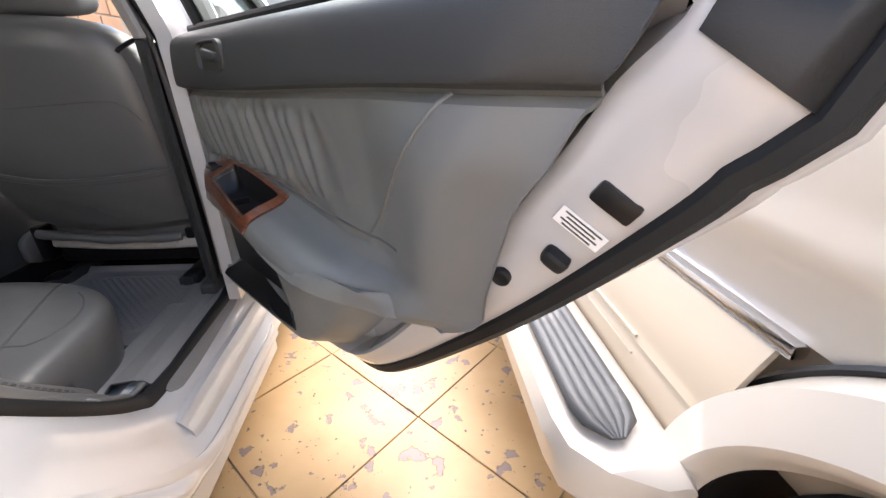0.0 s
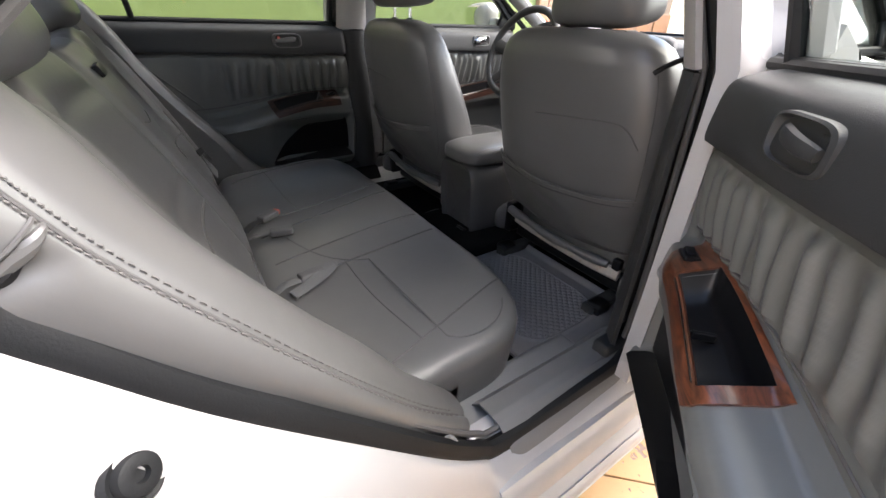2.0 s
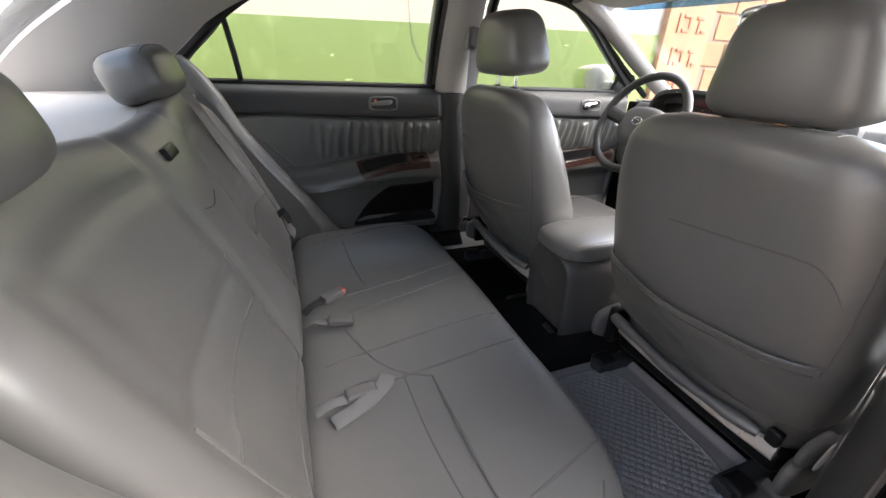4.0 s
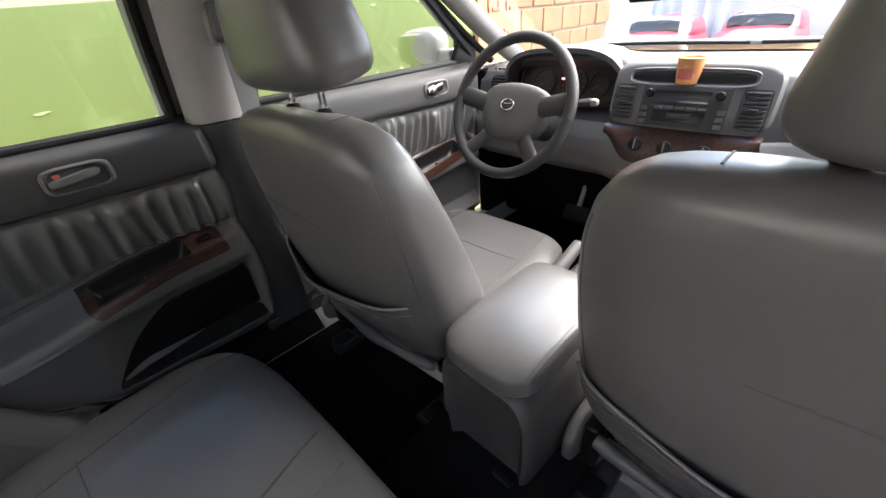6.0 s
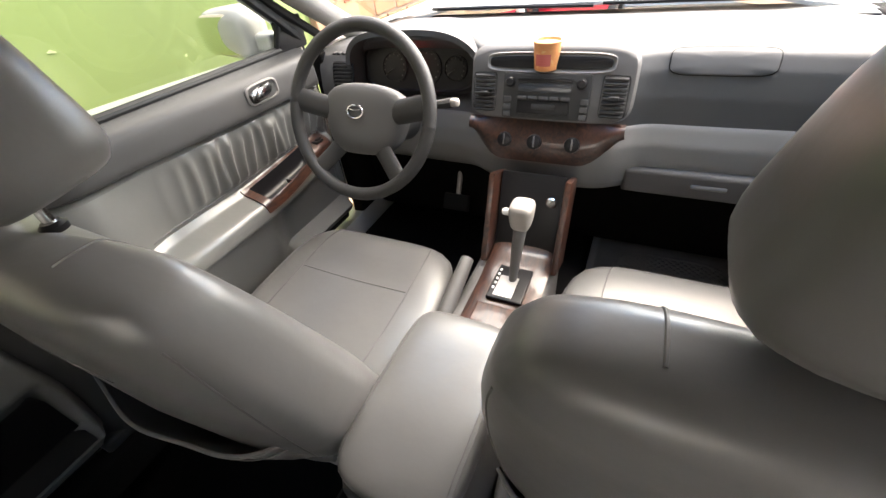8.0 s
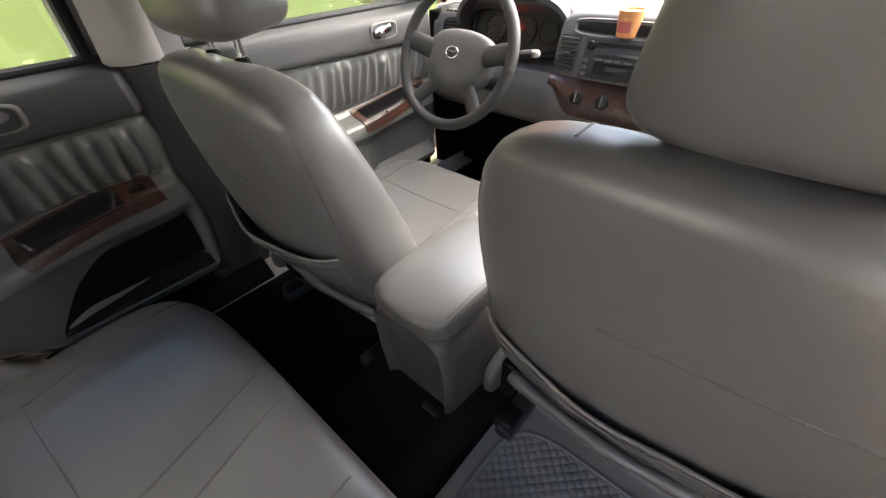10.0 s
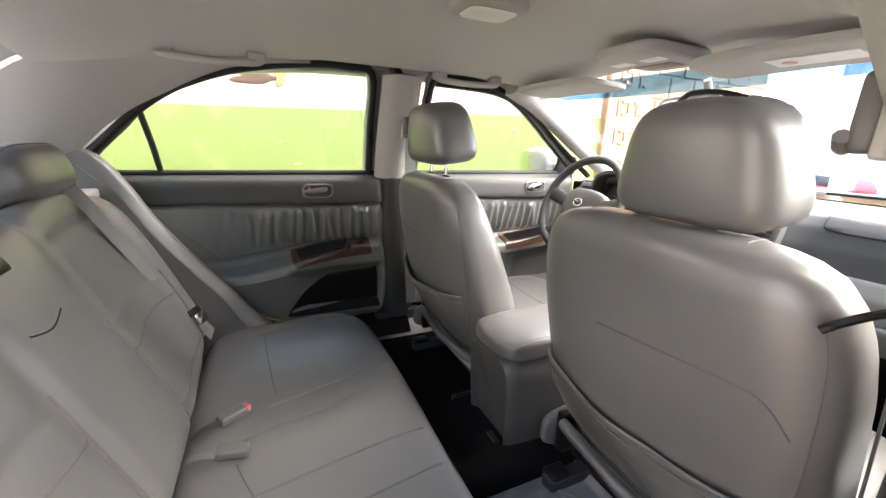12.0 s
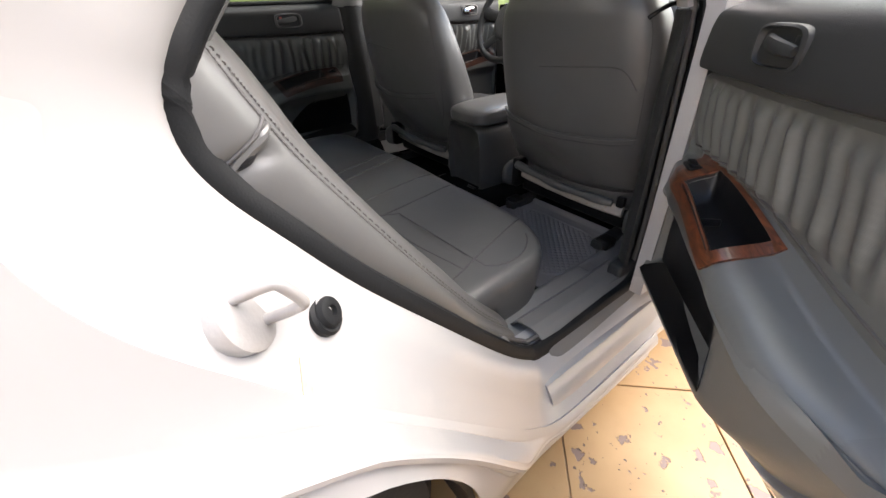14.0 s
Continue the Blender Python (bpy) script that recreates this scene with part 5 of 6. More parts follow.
def dash_lower(u, v):
    x = lerp(-0.73, 0.73, u)
    fy = face_y(x)
    t = [0, 0.1, 0.35, 0.55, 0.75, 0.9, 1.0]
    y = table(v, t, [fy + 0.001, fy - 0.004, fy - 0.018, fy - 0.016, fy, fy + 0.04, fy + 0.2])
    z = table(v, t, [0.787, 0.783, 0.745, 0.70, 0.645, 0.61, 0.56])
    return (x, y, z)


part("lower_dash", sheet(dash_lower, 70, 24, 0.006), PLASTIC_LIGHT, dash, "light grey lower dashboard")
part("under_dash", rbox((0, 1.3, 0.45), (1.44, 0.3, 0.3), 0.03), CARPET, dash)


def on_face(x, z):
    return 0.93 + 0.012 * 0 + (z - 0.87) * 0.28 + 0.02 * 0


def frame_ring(x0, x1, z0, z1, y, r=0.3, n=40, grow=0.0):
    cx, cz, a, b = (x0 + x1) / 2, (z0 + z1) / 2, (x1 - x0) / 2 + grow, (z1 - z0) / 2 + grow
    out = []
    for k in range(n):
        t = 2 * math.pi * k / n
        c, s = math.cos(t), math.sin(t)
        out.append(Vector((cx + a * math.copysign(abs(c) ** r, c), y + 0.28 * (b * math.copysign(abs(s) ** r, s)), cz + b * math.copysign(abs(s) ** r, s))))
    return out


# centre stack surround, bin, radio, vents
Y0 = 0.918
part("stack_bezel", rings([frame_ring(-0.172, 0.196, 0.815, 0.966, Y0 + 0.02, 0.35, 48, 0.006), frame_ring(-0.172, 0.196, 0.815, 0.966, Y0 + 0.003, 0.35, 48), frame_ring(-0.172, 0.196, 0.815, 0.966, Y0, 0.35, 48, -0.006)]), PLASTIC, dash, "grey centre stack panel")
bin_ = part("open_bin", rings([frame_ring(-0.128, 0.15, 0.922, 0.953, Y0 + 0.012, 0.45, 40, 0.005), frame_ring(-0.128, 0.15, 0.922, 0.953, Y0 + 0.008, 0.45, 40, 0.004), frame_ring(-0.128, 0.15, 0.922, 0.953, Y0 + 0.012, 0.45, 40, -0.001), frame_ring(-0.128, 0.15, 0.922, 0.953, Y0 + 0.016, 0.45, 40, -0.003)]), PLASTIC_LIGHT, dash)
part("bin_floor", rings([frame_ring(-0.128, 0.15, 0.922, 0.953, Y0 + 0.0095, 0.45, 40, -0.003), frame_ring(-0.128, 0.15, 0.922, 0.953, Y0 + 0.0085, 0.45, 40, -0.004)]), BLACK, bin_, "dark open storage bin")
radio = part("radio", rbox((0.012, Y0 - 0.008, 0.868), (0.198, 0.02, 0.098), 0.004, 2, pose(0, 0, 0, -15.6, 0, 0)), PLASTIC_DARK, dash, "dark grey radio")


def radio_piece(name, x, z, w, h, mat, proud=0.004, label=""):
    part(name, rbox((x, Y0 - 0.017 + (z - 0.868) * 0.28 - proud / 2, z), (w, 0.006 + proud, h), 0.0015, 2, pose(0, 0, 0, -15.6, 0, 0)), mat, radio, label)


radio_piece("disc_slot", 0.01, 0.905, 0.125, 0.006, BLACK, 0.001)
radio_piece("display", 0.01, 0.888, 0.12, 0.018, material("smoked_display", (0.05, 0.055, 0.06), 0.15), 0.001)
radio_piece("tape_door", 0.01, 0.848, 0.12, 0.03, BLACK, 0.002)
radio_piece("tape_slot", 0.012, 0.85, 0.055, 0.012, PLASTIC_DARK, 0.004)
for i in range(6):
    radio_piece("radio_button", -0.078 + (i % 2) * 0.176 + 0.004, 0.832 + 0.016 * (i // 2), 0.016, 0.011, DASH, 0.004)
for i in range(5):
    radio_piece("radio_button", -0.04 + 0.025 * i, 0.868, 0.02, 0.007, DASH, 0.004)
for x in (-0.068, 0.092):
    part("radio_knob", lathe([(0.011, 0), (0.011, 0.008), (0.008, 0.012)], (x, Y0 - 0.012, 0.9), 16, (0, -1, 0.28)), BLACK, radio)
for x0, x1 in ((-0.165, -0.107), (0.132, 0.188)):
    vent = part("air_vent", rings([frame_ring(x0, x1, 0.83, 0.915, Y0 - 0.002, 0.25, 32, 0.002), frame_ring(x0, x1, 0.83, 0.915, Y0 - 0.006, 0.25, 32, 0.0), frame_ring(x0, x1, 0.83, 0.915, Y0 - 0.002, 0.25, 32, -0.004)]), BLACK, dash, "black air vent")
    for i in range(9):
        z = 0.836 + 0.0092 * i
        part("slat", rbox(((x0 + x1) / 2, Y0 - 0.006 + (z - 0.8725) * 0.28, z), (x1 - x0 - 0.008, 0.012, 0.0035), 0.001, 1, pose(0, 0, 0, 20, 0, 0)), PLASTIC_DARK, vent)
    part("thumb_tab", rbox(((x0 + x1) / 2, Y0 - 0.014, 0.873), (0.022, 0.01, 0.008), 0.002), PLASTIC_DARK, vent)

# wood heater panel with three knobs
def heater(u, v):
    x = lerp(-0.172, 0.196, u)
    a = abs(2 * u - 1)
    zt, zb = 0.811 - 0.004 * a, 0.722 + 0.07 * smooth01((a - 0.45) / 0.55) ** 1.5
    z = lerp(zb, zt, v)
    return (x, 0.895 + (z - 0.765) * 0.35 - 0.012 * math.sin(math.pi * v), z)


part("heater_panel", sheet(heater, 40, 16, -0.01), WOOD_SHADED, dash, "brown wood heater panel, darkened for shade")
for x in (-0.074, 0.0, 0.089):
    kn = part("heater_knob", lathe([(0.027, 0), (0.027, 0.004), (0.024, 0.007), (0.019, 0.008), (0.017, 0.022), (0.014, 0.024), (0.0, 0.024)], (x, 0.889, 0.767), 28, (0, -1, 0.3)), BLACK, dash, "black rotary heater knob")
    part("pointer", rbox((x, 0.866, 0.776), (0.004, 0.004, 0.026), 0.001, 1, pose(0, 0, 0, -17, 0, 0)), PLASTIC, kn)
    for k in range(7):
        a = math.pi * (1.15 - 1.3 * k / 6)
        part("dial_mark", rbox((x + 0.0255 * math.cos(a), 0.886 + 0.3 * 0.0255 * math.sin(a), 0.767 + 0.0255 * math.sin(a)), (0.003, 0.003, 0.003), 0), LABEL_WHITE, kn)
for x, z in ((-0.128, 0.787), (-0.128, 0.762)):
    part("round_button", lathe([(0.011, 0), (0.011, 0.006), (0.009, 0.008)], (x, 0.893, z), 16, (0, -1, 0.3)), PLASTIC_DARK, dash)
# passenger airbag lid, glovebox, its catch
def lid_ring(k, proud):
    out = []
    for i in range(44):
        t = 2 * math.pi * i / 44
        c, w = math.cos(t), math.sin(t)
        x = 0.354 + 0.097 * k * math.copysign(abs(c) ** 0.35, c)
        p = Vector(dash_upper((x + 0.73) / 1.46, 0.375 + 0.095 * k * math.copysign(abs(w) ** 0.35, w)))
        out.append(p + Vector((0, -0.9, 0.4)) * proud)
    return out


part("airbag_lid", rings([lid_ring(1.0, 0.0), lid_ring(0.995, 0.0035), lid_ring(0.96, 0.0045), lid_ring(0.6, 0.0045), lid_ring(0.2, 0.0045)]), DASH, dash, "plain airbag lid")
part("airbag_gap", tube(lid_ring(1.01, 0.0005), 0.0018, 6, True), BLACK, dash)
part("glovebox", rbox((0.44, 0.975, 0.652), (0.46, 0.03, 0.075), 0.012, 3, pose(0, 0, 0, 12, 0, 0)), PLASTIC, dash, "grey glovebox lid")
part("glovebox_catch", rbox((0.4, 0.958, 0.655), (0.075, 0.012, 0.01), 0.004), PLASTIC_LIGHT, dash)
# driver's side vent and instrument cluster
v2 = part("air_vent", rings([frame_ring(-0.635, -0.565, 0.845, 0.915, 0.965, 0.25, 32, 0.004), frame_ring(-0.635, -0.565, 0.845, 0.915, 0.96, 0.25, 32), frame_ring(-0.635, -0.565, 0.845, 0.915, 0.966, 0.25, 32, -0.005)]), BLACK, dash)
for i in range(7):
    part("slat", rbox((-0.6, 0.962 + 0.28 * (0.0095 * i - 0.03), 0.851 + 0.0098 * i), (0.06, 0.01, 0.0035), 0.001), PLASTIC_DARK, v2)
for i in range(4):
    part("demist_slot", rbox((-0.625 + 0.017 * i, 0.985, 0.938), (0.011, 0.02, 0.006), 0.002), BLACK, dash)
cl = thing("instrument_cluster", (-0.372, 1.02, 0.86), "black instrument cluster with round dials", "instruments")
part("cluster_face", rings([frame_ring(-0.545, -0.2, 0.835, 0.955, 1.02, 0.5, 48, 0.01), frame_ring(-0.545, -0.2, 0.835, 0.955, 1.016, 0.5, 48, 0.0), frame_ring(-0.545, -0.2, 0.835, 0.955, 1.026, 0.5, 48, -0.01)]), BLACK, cl)
for x, r in ((-0.45, 0.042), (-0.345, 0.046), (-0.258, 0.035)):
    d = part("dial", lathe([(r, 0), (r, 0.004), (r - 0.004, 0.004), (r - 0.005, 0.001)], (x, 1.018, 0.894), 30, (0, -1, 0.28)), BLACK, cl)
    for k in range(11):
        a = math.pi * (1.2 - 1.4 * k / 10)
        part("dial_mark", rbox((x + (r - 0.009) * math.cos(a), 1.0145 + 0.28 * (r - 0.009) * math.sin(a), 0.894 + (r - 0.009) * math.sin(a)), (0.0025, 0.002, 0.004), 0), DIAL_WHITE, d)
    part("needle", rbox((x - 0.012, 1.011, 0.886), (0.028, 0.002, 0.002), 0, 1, pose(0, 0, 0, 0, -30, 0)), DIAL_WHITE, d)
part("telltale", rbox((-0.372, 1.0, 0.91), (0.008, 0.004, 0.005), 0.001), RED_LAMP, cl, "lit red warning lamp")

def hood(u, v):
    a = math.pi * lerp(1.08, -0.08, u)
    c, s = math.cos(a), math.sin(a)
    k = lerp(1.0, 0.96, v)
    return (-0.372 + 0.2 * k * math.copysign(abs(c) ** 0.6, c), lerp(0.945 + 0.03 * (1 - abs(s)), 1.12, v), 0.862 + 0.128 * k * math.copysign(abs(s) ** 0.7, s))


part("instrument_hood", sheet(hood, 48, 8, -0.014), DASH, cl, "grey hood over the instruments")

# ---- steering wheel ----
swc = Vector((-0.377, 0.712, 0.878))
sw = thing("steering_wheel", tuple(swc), "grey four-spoke steering wheel", "steering wheel")
TW = pose(0, 0, 0, 90 - 24, 0, 0)


def wheel_pt(x, y, z):
    """Wheel's own frame: x right, y up the rim, z towards the driver."""
    return swc + TW.to_3x3() @ Vector((x, y, z))


part("rim", tube([wheel_pt(0.187 * math.cos(t), 0.187 * math.sin(t), 0) for t in np.linspace(0, 2 * math.pi, 72, endpoint=False)], 0.0155, 14, True), PLASTIC_DARK, sw, "dark grey moulded rim")


def hubshape(p, q):
    w = 1.0 - 0.22 * max(0, -p.y) ** 1.5 + 0.05 * p.y
    return Vector((q.x * w, q.y * (1 - 0.18 * abs(p.x) ** 2 * (p.y > 0)), q.z - 0.018 * p.x ** 2))


hub = puff((0, 0, 0), (0.112, 0.08, 0.03), 12, 4, hubshape)
bmesh.ops.transform(hub, matrix=Matrix.Translation(swc) @ TW @ Matrix.Translation((0, -0.012, -0.02)), verts=hub.verts)
hb = part("hub", hub, DASH, sw, "grey airbag hub")
for a, w in ((8, 0.034), (172, 0.034), (230, 0.028), (310, 0.028)):
    c, s = math.cos(radians(a)), math.sin(radians(a))
    part("spoke", tube([wheel_pt(c * r, s * r - 0.01 * (1 - r / 0.187), -0.02 + 0.02 * (r / 0.187) ** 2) for r in np.linspace(0.06, 0.185, 8)], w * 0.8, 10, False, 0.4, tuple(TW.to_3x3() @ Vector((0, 0, 1)))), PLASTIC_DARK, sw)
em = [wheel_pt(0.021 * math.cos(t), 0.004 + 0.0145 * math.sin(t), 0.0125) for t in np.linspace(0, 2 * math.pi, 36, endpoint=False)]
part("emblem_ring", tube(em, 0.0021, 8, True), CHROME, hb, "plain chrome oval badge")
part("emblem_bar", tube([wheel_pt(-0.014, 0.008, 0.0125), wheel_pt(0, 0.007, 0.0135), wheel_pt(0.014, 0.008, 0.0125)], 0.0018, 6), CHROME, hb)
part("column", tube([wheel_pt(0, -0.01, -0.03), wheel_pt(0, -0.01, -0.22)], 0.05, 20, False, 1.0), PLASTIC_DARK, sw)
for sg in (-1, 1):
    part("stalk", tube(spline([wheel_pt(sg * 0.04, 0.0, -0.07), wheel_pt(sg * 0.14, 0.025, -0.05), wheel_pt(sg * 0.215, 0.038, -0.045)], 12), lambda t: 0.006 + 0.005 * t, 8), PLASTIC_DARK, sw)
    part("stalk_tip", puff(tuple(wheel_pt(sg * 0.222, 0.039, -0.045)), (0.012, 0.009, 0.009), 4, 3), IVORY, sw)

# ---- orange pot on the dash bin ----
pot = thing("paper_pot", (0.005, 0.93, 0.922), "small orange printed pot standing on the dashboard bin", "pot")
part("cup", lathe([(0.025, 0.0), (0.027, 0.002), (0.0295, 0.05), (0.031, 0.058), (0.029, 0.06), (0.027, 0.055)], (0.005, 0.935, 0.922), 28), POT_ORANGE, pot)
part("print_patch", sheet(lambda u, v: (0.005 + 0.0292 * math.sin(lerp(-0.7, 0.5, u)), 0.935 - 0.0292 * math.cos(lerp(-0.7, 0.5, u)), lerp(0.934, 0.958, v)), 8, 3, 0.0004), RED, pot)

# ---- windscreen mirror, visors, roof console, grab handles ----
rv = thing("rear_view_mirror", (0.0, 0.74, 1.22), "grey interior mirror below the windscreen top", "mirror")
part("mirror_shell", puff((0.0, 0.72, 1.215), (0.125, 0.02, 0.034), 8, 4, None, pose(0, 0, 0, 0, 0, -12)), PLASTIC, rv)
part("mirror_face", puff((0.0, 0.703, 1.214), (0.116, 0.004, 0.029), 6, 5, None, pose(0, 0, 0, 0, 0, -12)), MIRROR, rv)
part("mirror_stalk", tube(spline([(0.005, 0.735, 1.22), (0.008, 0.77, 1.25), (0.01, 0.75, 1.29)], 10), 0.01, 8), PLASTIC_LIGHT, rv)
dc = thing("dash_camera", (-0.04, 0.74, 1.12), "small black camera box hanging behind the windscreen", "camera")
part("box", rbox((-0.045, 0.735, 1.128), (0.085, 0.02, 0.042), 0.005, 2, pose(0, 0, 0, 0, 0, -12)), BLACK, dc)
part("bracket", tube([(-0.045, 0.74, 1.145), (-0.035, 0.745, 1.165), (-0.025, 0.735, 1.195)], 0.01, 8), LABEL_WHITE, dc)

for sg, lab in ((-1, "folded pale grey sun visor"), (1, "folded pale grey sun visor with printed label")):
    vi = thing("sun_visor", (sg * 0.31, 0.5, 1.28), lab, "sun visor", "sun visors")

    def vis(p, q):
        return Vector((q.x, q.y, q.z - 0.02 * (q.x / 0.2) ** 2 * 0.3 - 0.25 * q.y * 0.3))
    pan = part("panel", puff((sg * 0.325, 0.545, 1.283 if sg < 0 else 1.283), (0.19, 0.085, 0.011), 12, 6, vis), FABRIC, vi)
    part("hinge_rod", tube([(sg * 0.5, 0.6, 1.285), (sg * 0.15, 0.625, 1.29)], 0.005, 8), TRIM, vi)
    if sg > 0:
        part("visor_label", rbox((0.35, 0.535, 1.2705), (0.14, 0.06, 0.002), 0, 1, pose(0, 0, 0, -4, 0, 0)), LABEL_WHITE, pan, "pale printed label")
        part("label_mark", lathe([(0.012, 0), (0.012, 0.001)], (0.31, 0.535, 1.2688), 16, (0, 0, -1)), RED, pan)

rc = thing("roof_console", (0, 0.5, 1.3), "pale grey roof console with map lamps", "lamp")
part("housing", puff((0.05, 0.47, 1.313), (0.085, 0.115, 0.018), 12, 6), TRIM, rc)
for sg in (-1, 1):
    part("map_lamp", rbox((0.05 + sg * 0.042, 0.425, 1.296), (0.05, 0.035, 0.006), 0.003), LABEL_WHITE, rc)
part("lamp_switch", rbox((0.05, 0.5, 1.296), (0.1, 0.05, 0.006), 0.004), PLASTIC, rc)
dl = thing("dome_lamp", (0, -0.12, 1.33), "pale dome lamp in the middle of the headliner", "lamp")
part("rim", puff((0.07, 0.0, 1.342), (0.05, 0.07, 0.012), 8, 5), TRIM, dl)
part("diffuser", puff((0.07, 0.0, 1.336), (0.036, 0.05, 0.01), 8, 5), LABEL_WHITE, dl)

for sg, y0 in ((-1, -0.5), (-1, 0.26), (1, -0.5), (1, 0.26)):
    gh = thing("grab_handle", (sg * 0.52, y0, 1.29), "pale grey folded grab handle above the window", "handle", "grab handles")
    zc = 1.293 if y0 < 0 else 1.3
    sx = sg * (0.955 if y0 < 0 else 0.98)
    part("grip", tube(spline([(sx * 0.508, y0 - 0.115, zc + 0.002), (sx * 0.5, y0 - 0.1, zc - 0.008), (sx * 0.496, y0, zc - 0.014), (sx * 0.5, y0 + 0.1, zc - 0.008), (sx * 0.508, y0 + 0.115, zc + 0.002)], 24), 0.0105, 10), TRIM, gh)
    for e in (-1, 1):
        part("mount", rbox((sx * 0.508, y0 + e * 0.105, zc + 0.004), (0.03, 0.045, 0.026), 0.008), TRIM, gh)

# pillar belts
for sg in (-1, 1):
    pb = thing("seat_belt", (sg * 0.68, 0.11, 0.9), "grey front seat belt hanging from the centre pillar", "seat belt", "seat belts")
    if sg < 0:
        part("webbing", tube(spline([(-0.615, 0.10, 1.13), (-0.65, 0.11, 0.95), (-0.68, 0.12, 0.7), (-0.7, 0.14, 0.42)], 20), 0.024, 8, False, 0.06, (1, 0.2, 0)), BELT, pb)
    else:
        part("webbing", tube(spline([(0.625, 0.13, 1.13), (0.652, 0.165, 0.97), (0.665, 0.185, 0.75), (0.672, 0.19, 0.55), (0.68, 0.2, 0.34)], 24), 0.024, 8, False, 0.06, (1, 0.3, 0)), BELT, pb)
    part("guide_loop", merge(rbox((sg * 0.612, 0.10, 1.14), (0.02, 0.06, 0.07), 0.008), tube(spline([(sg * 0.6, 0.07, 1.12), (sg * 0.592, 0.1, 1.11), (sg * 0.6, 0.13, 1.12)], 10), 0.007, 8)), PLASTIC, pb)
    part("guide_slider", rbox((sg * 0.628, 0.085, 1.17), (0.014, 0.04, 0.14), 0.006), TRIM, pb)
    if sg > 0:
        part("belt_stop", merge(tube(spline([(0.652, 0.16, 0.955), (0.64, 0.14, 0.95), (0.622, 0.12, 0.935), (0.612, 0.115, 0.925)], 14), 0.005, 8)), BLACK, pb, "black belt keeper hooked on the seat")

# outside mirrors
for sg in (-1, 1):
    om = thing("door_mirror", (sg * 0.92, 0.92, 0.95), "white door mirror outside the front window", "mirror", "door mirrors")
    part("shell", puff((sg * 0.935, 0.92, 1.012), (0.11, 0.05, 0.068), 10, 3.4, lambda p, q: Vector((q.x, q.y * (1 - 0.2 * p.x * sg), q.z * (1 - 0.12 * p.x * sg)))), PAINT, om)
    part("mirror_face", puff((sg * 0.935, 0.878, 1.012), (0.092, 0.008, 0.054), 8, 4), MIRROR, om)
    part("foot", rbox((sg * 0.82, 0.93, 0.985), (0.1, 0.07, 0.05), 0.015), PAINT, om)
    part("sail", rbox((sg * 0.745, 0.95, 1.0), (0.012, 0.11, 0.085), 0.005, 2), BLACK, om)

# pedals
pd = thing("brake_pedal", (-0.33, 1.2, 0.42), "dark brake pedal under the dashboard", "pedal")
part("pad", rbox((-0.33, 1.1, 0.4), (0.1, 0.02, 0.06), 0.006, 2, pose(0, 0, 0, -30, 0, 0)), RUBBER, pd)
part("arm", tube([(-0.33, 1.115, 0.41), (-0.33, 1.2, 0.58)], 0.01, 8), STEEL, pd)
# ---- outside: walls, tiles, the other vehicles ----
WX = -1.6


def wall_block(x, y0, y1, z0a, z0b, z1a, z1b, t):
    bm = bmesh.new()
    c = [(x, y0, z0a), (x, y1, z0b), (x, y1, z1b), (x, y0, z1a), (x - t, y0, z0a), (x - t, y1, z0b), (x - t, y1, z1b), (x - t, y0, z1a)]
    v = [bm.verts.new(p) for p in c]
    for f in ((0, 1, 2, 3), (5, 4, 7, 6), (4, 0, 3, 7), (1, 5, 6, 2), (3, 2, 6, 7), (4, 5, 1, 0)):
        bm.faces.new([v[i] for i in f])
    return bm


def band(y):
    return 1.243 + 0.027 * y


wl = tagged(part("wall_left", wall_block(WX, -6, 2.0, -0.05, -0.05, 2.3, 2.3, 0.2), CREAM, smooth=False), "cream upper wall beside the car", "wall", kind="structure")
part("painted_band", wall_block(WX + 0.006, -6, 2.0, 0.0, 0.0, band(-6), band(2.0), 0.008), GREEN, wl, "green painted wall dado", smooth=False)
rng = random.Random(3)
PATCH = material("bare_plaster", (0.38, 0.44, 0.22), 0.9, vary=0.1)
HOLE = material("burnt_hole", (0.09, 0.05, 0.04), 0.9, vary=0.3, coarse=30)
PIER = material("orange_plaster", (0.3, 0.175, 0.1), 0.85, bump=0.4, scale=60, vary=0.15, coarse=5)
ORN = material("red_ornament", (0.36, 0.13, 0.075), 0.7, vary=0.2, coarse=12)
RAW = material("raw_brick", (0.6, 0.2, 0.1), 0.9, vary=0.3, coarse=30)


def blot(y, z, ry, rz, x=WX + 0.008, seed=0, proud=0.002):
    r = random.Random(seed)
    ph = [r.uniform(0, 6.28) for _ in range(5)]
    R = []
    for dx, k in ((0, 1.0), (proud, 0.92), (proud, 0.5)):
        row = []
        for i in range(20):
            t = 2 * math.pi * i / 20
            w = 1 + 0.25 * math.sin(2 * t + ph[0]) + 0.18 * math.sin(3 * t + ph[1]) + 0.12 * math.sin(5 * t + ph[2])
            row.append(Vector((x + dx, y + ry * k * w * math.cos(t), z + rz * k * w * math.sin(t))))
        R.append(row)
    return rings(R)


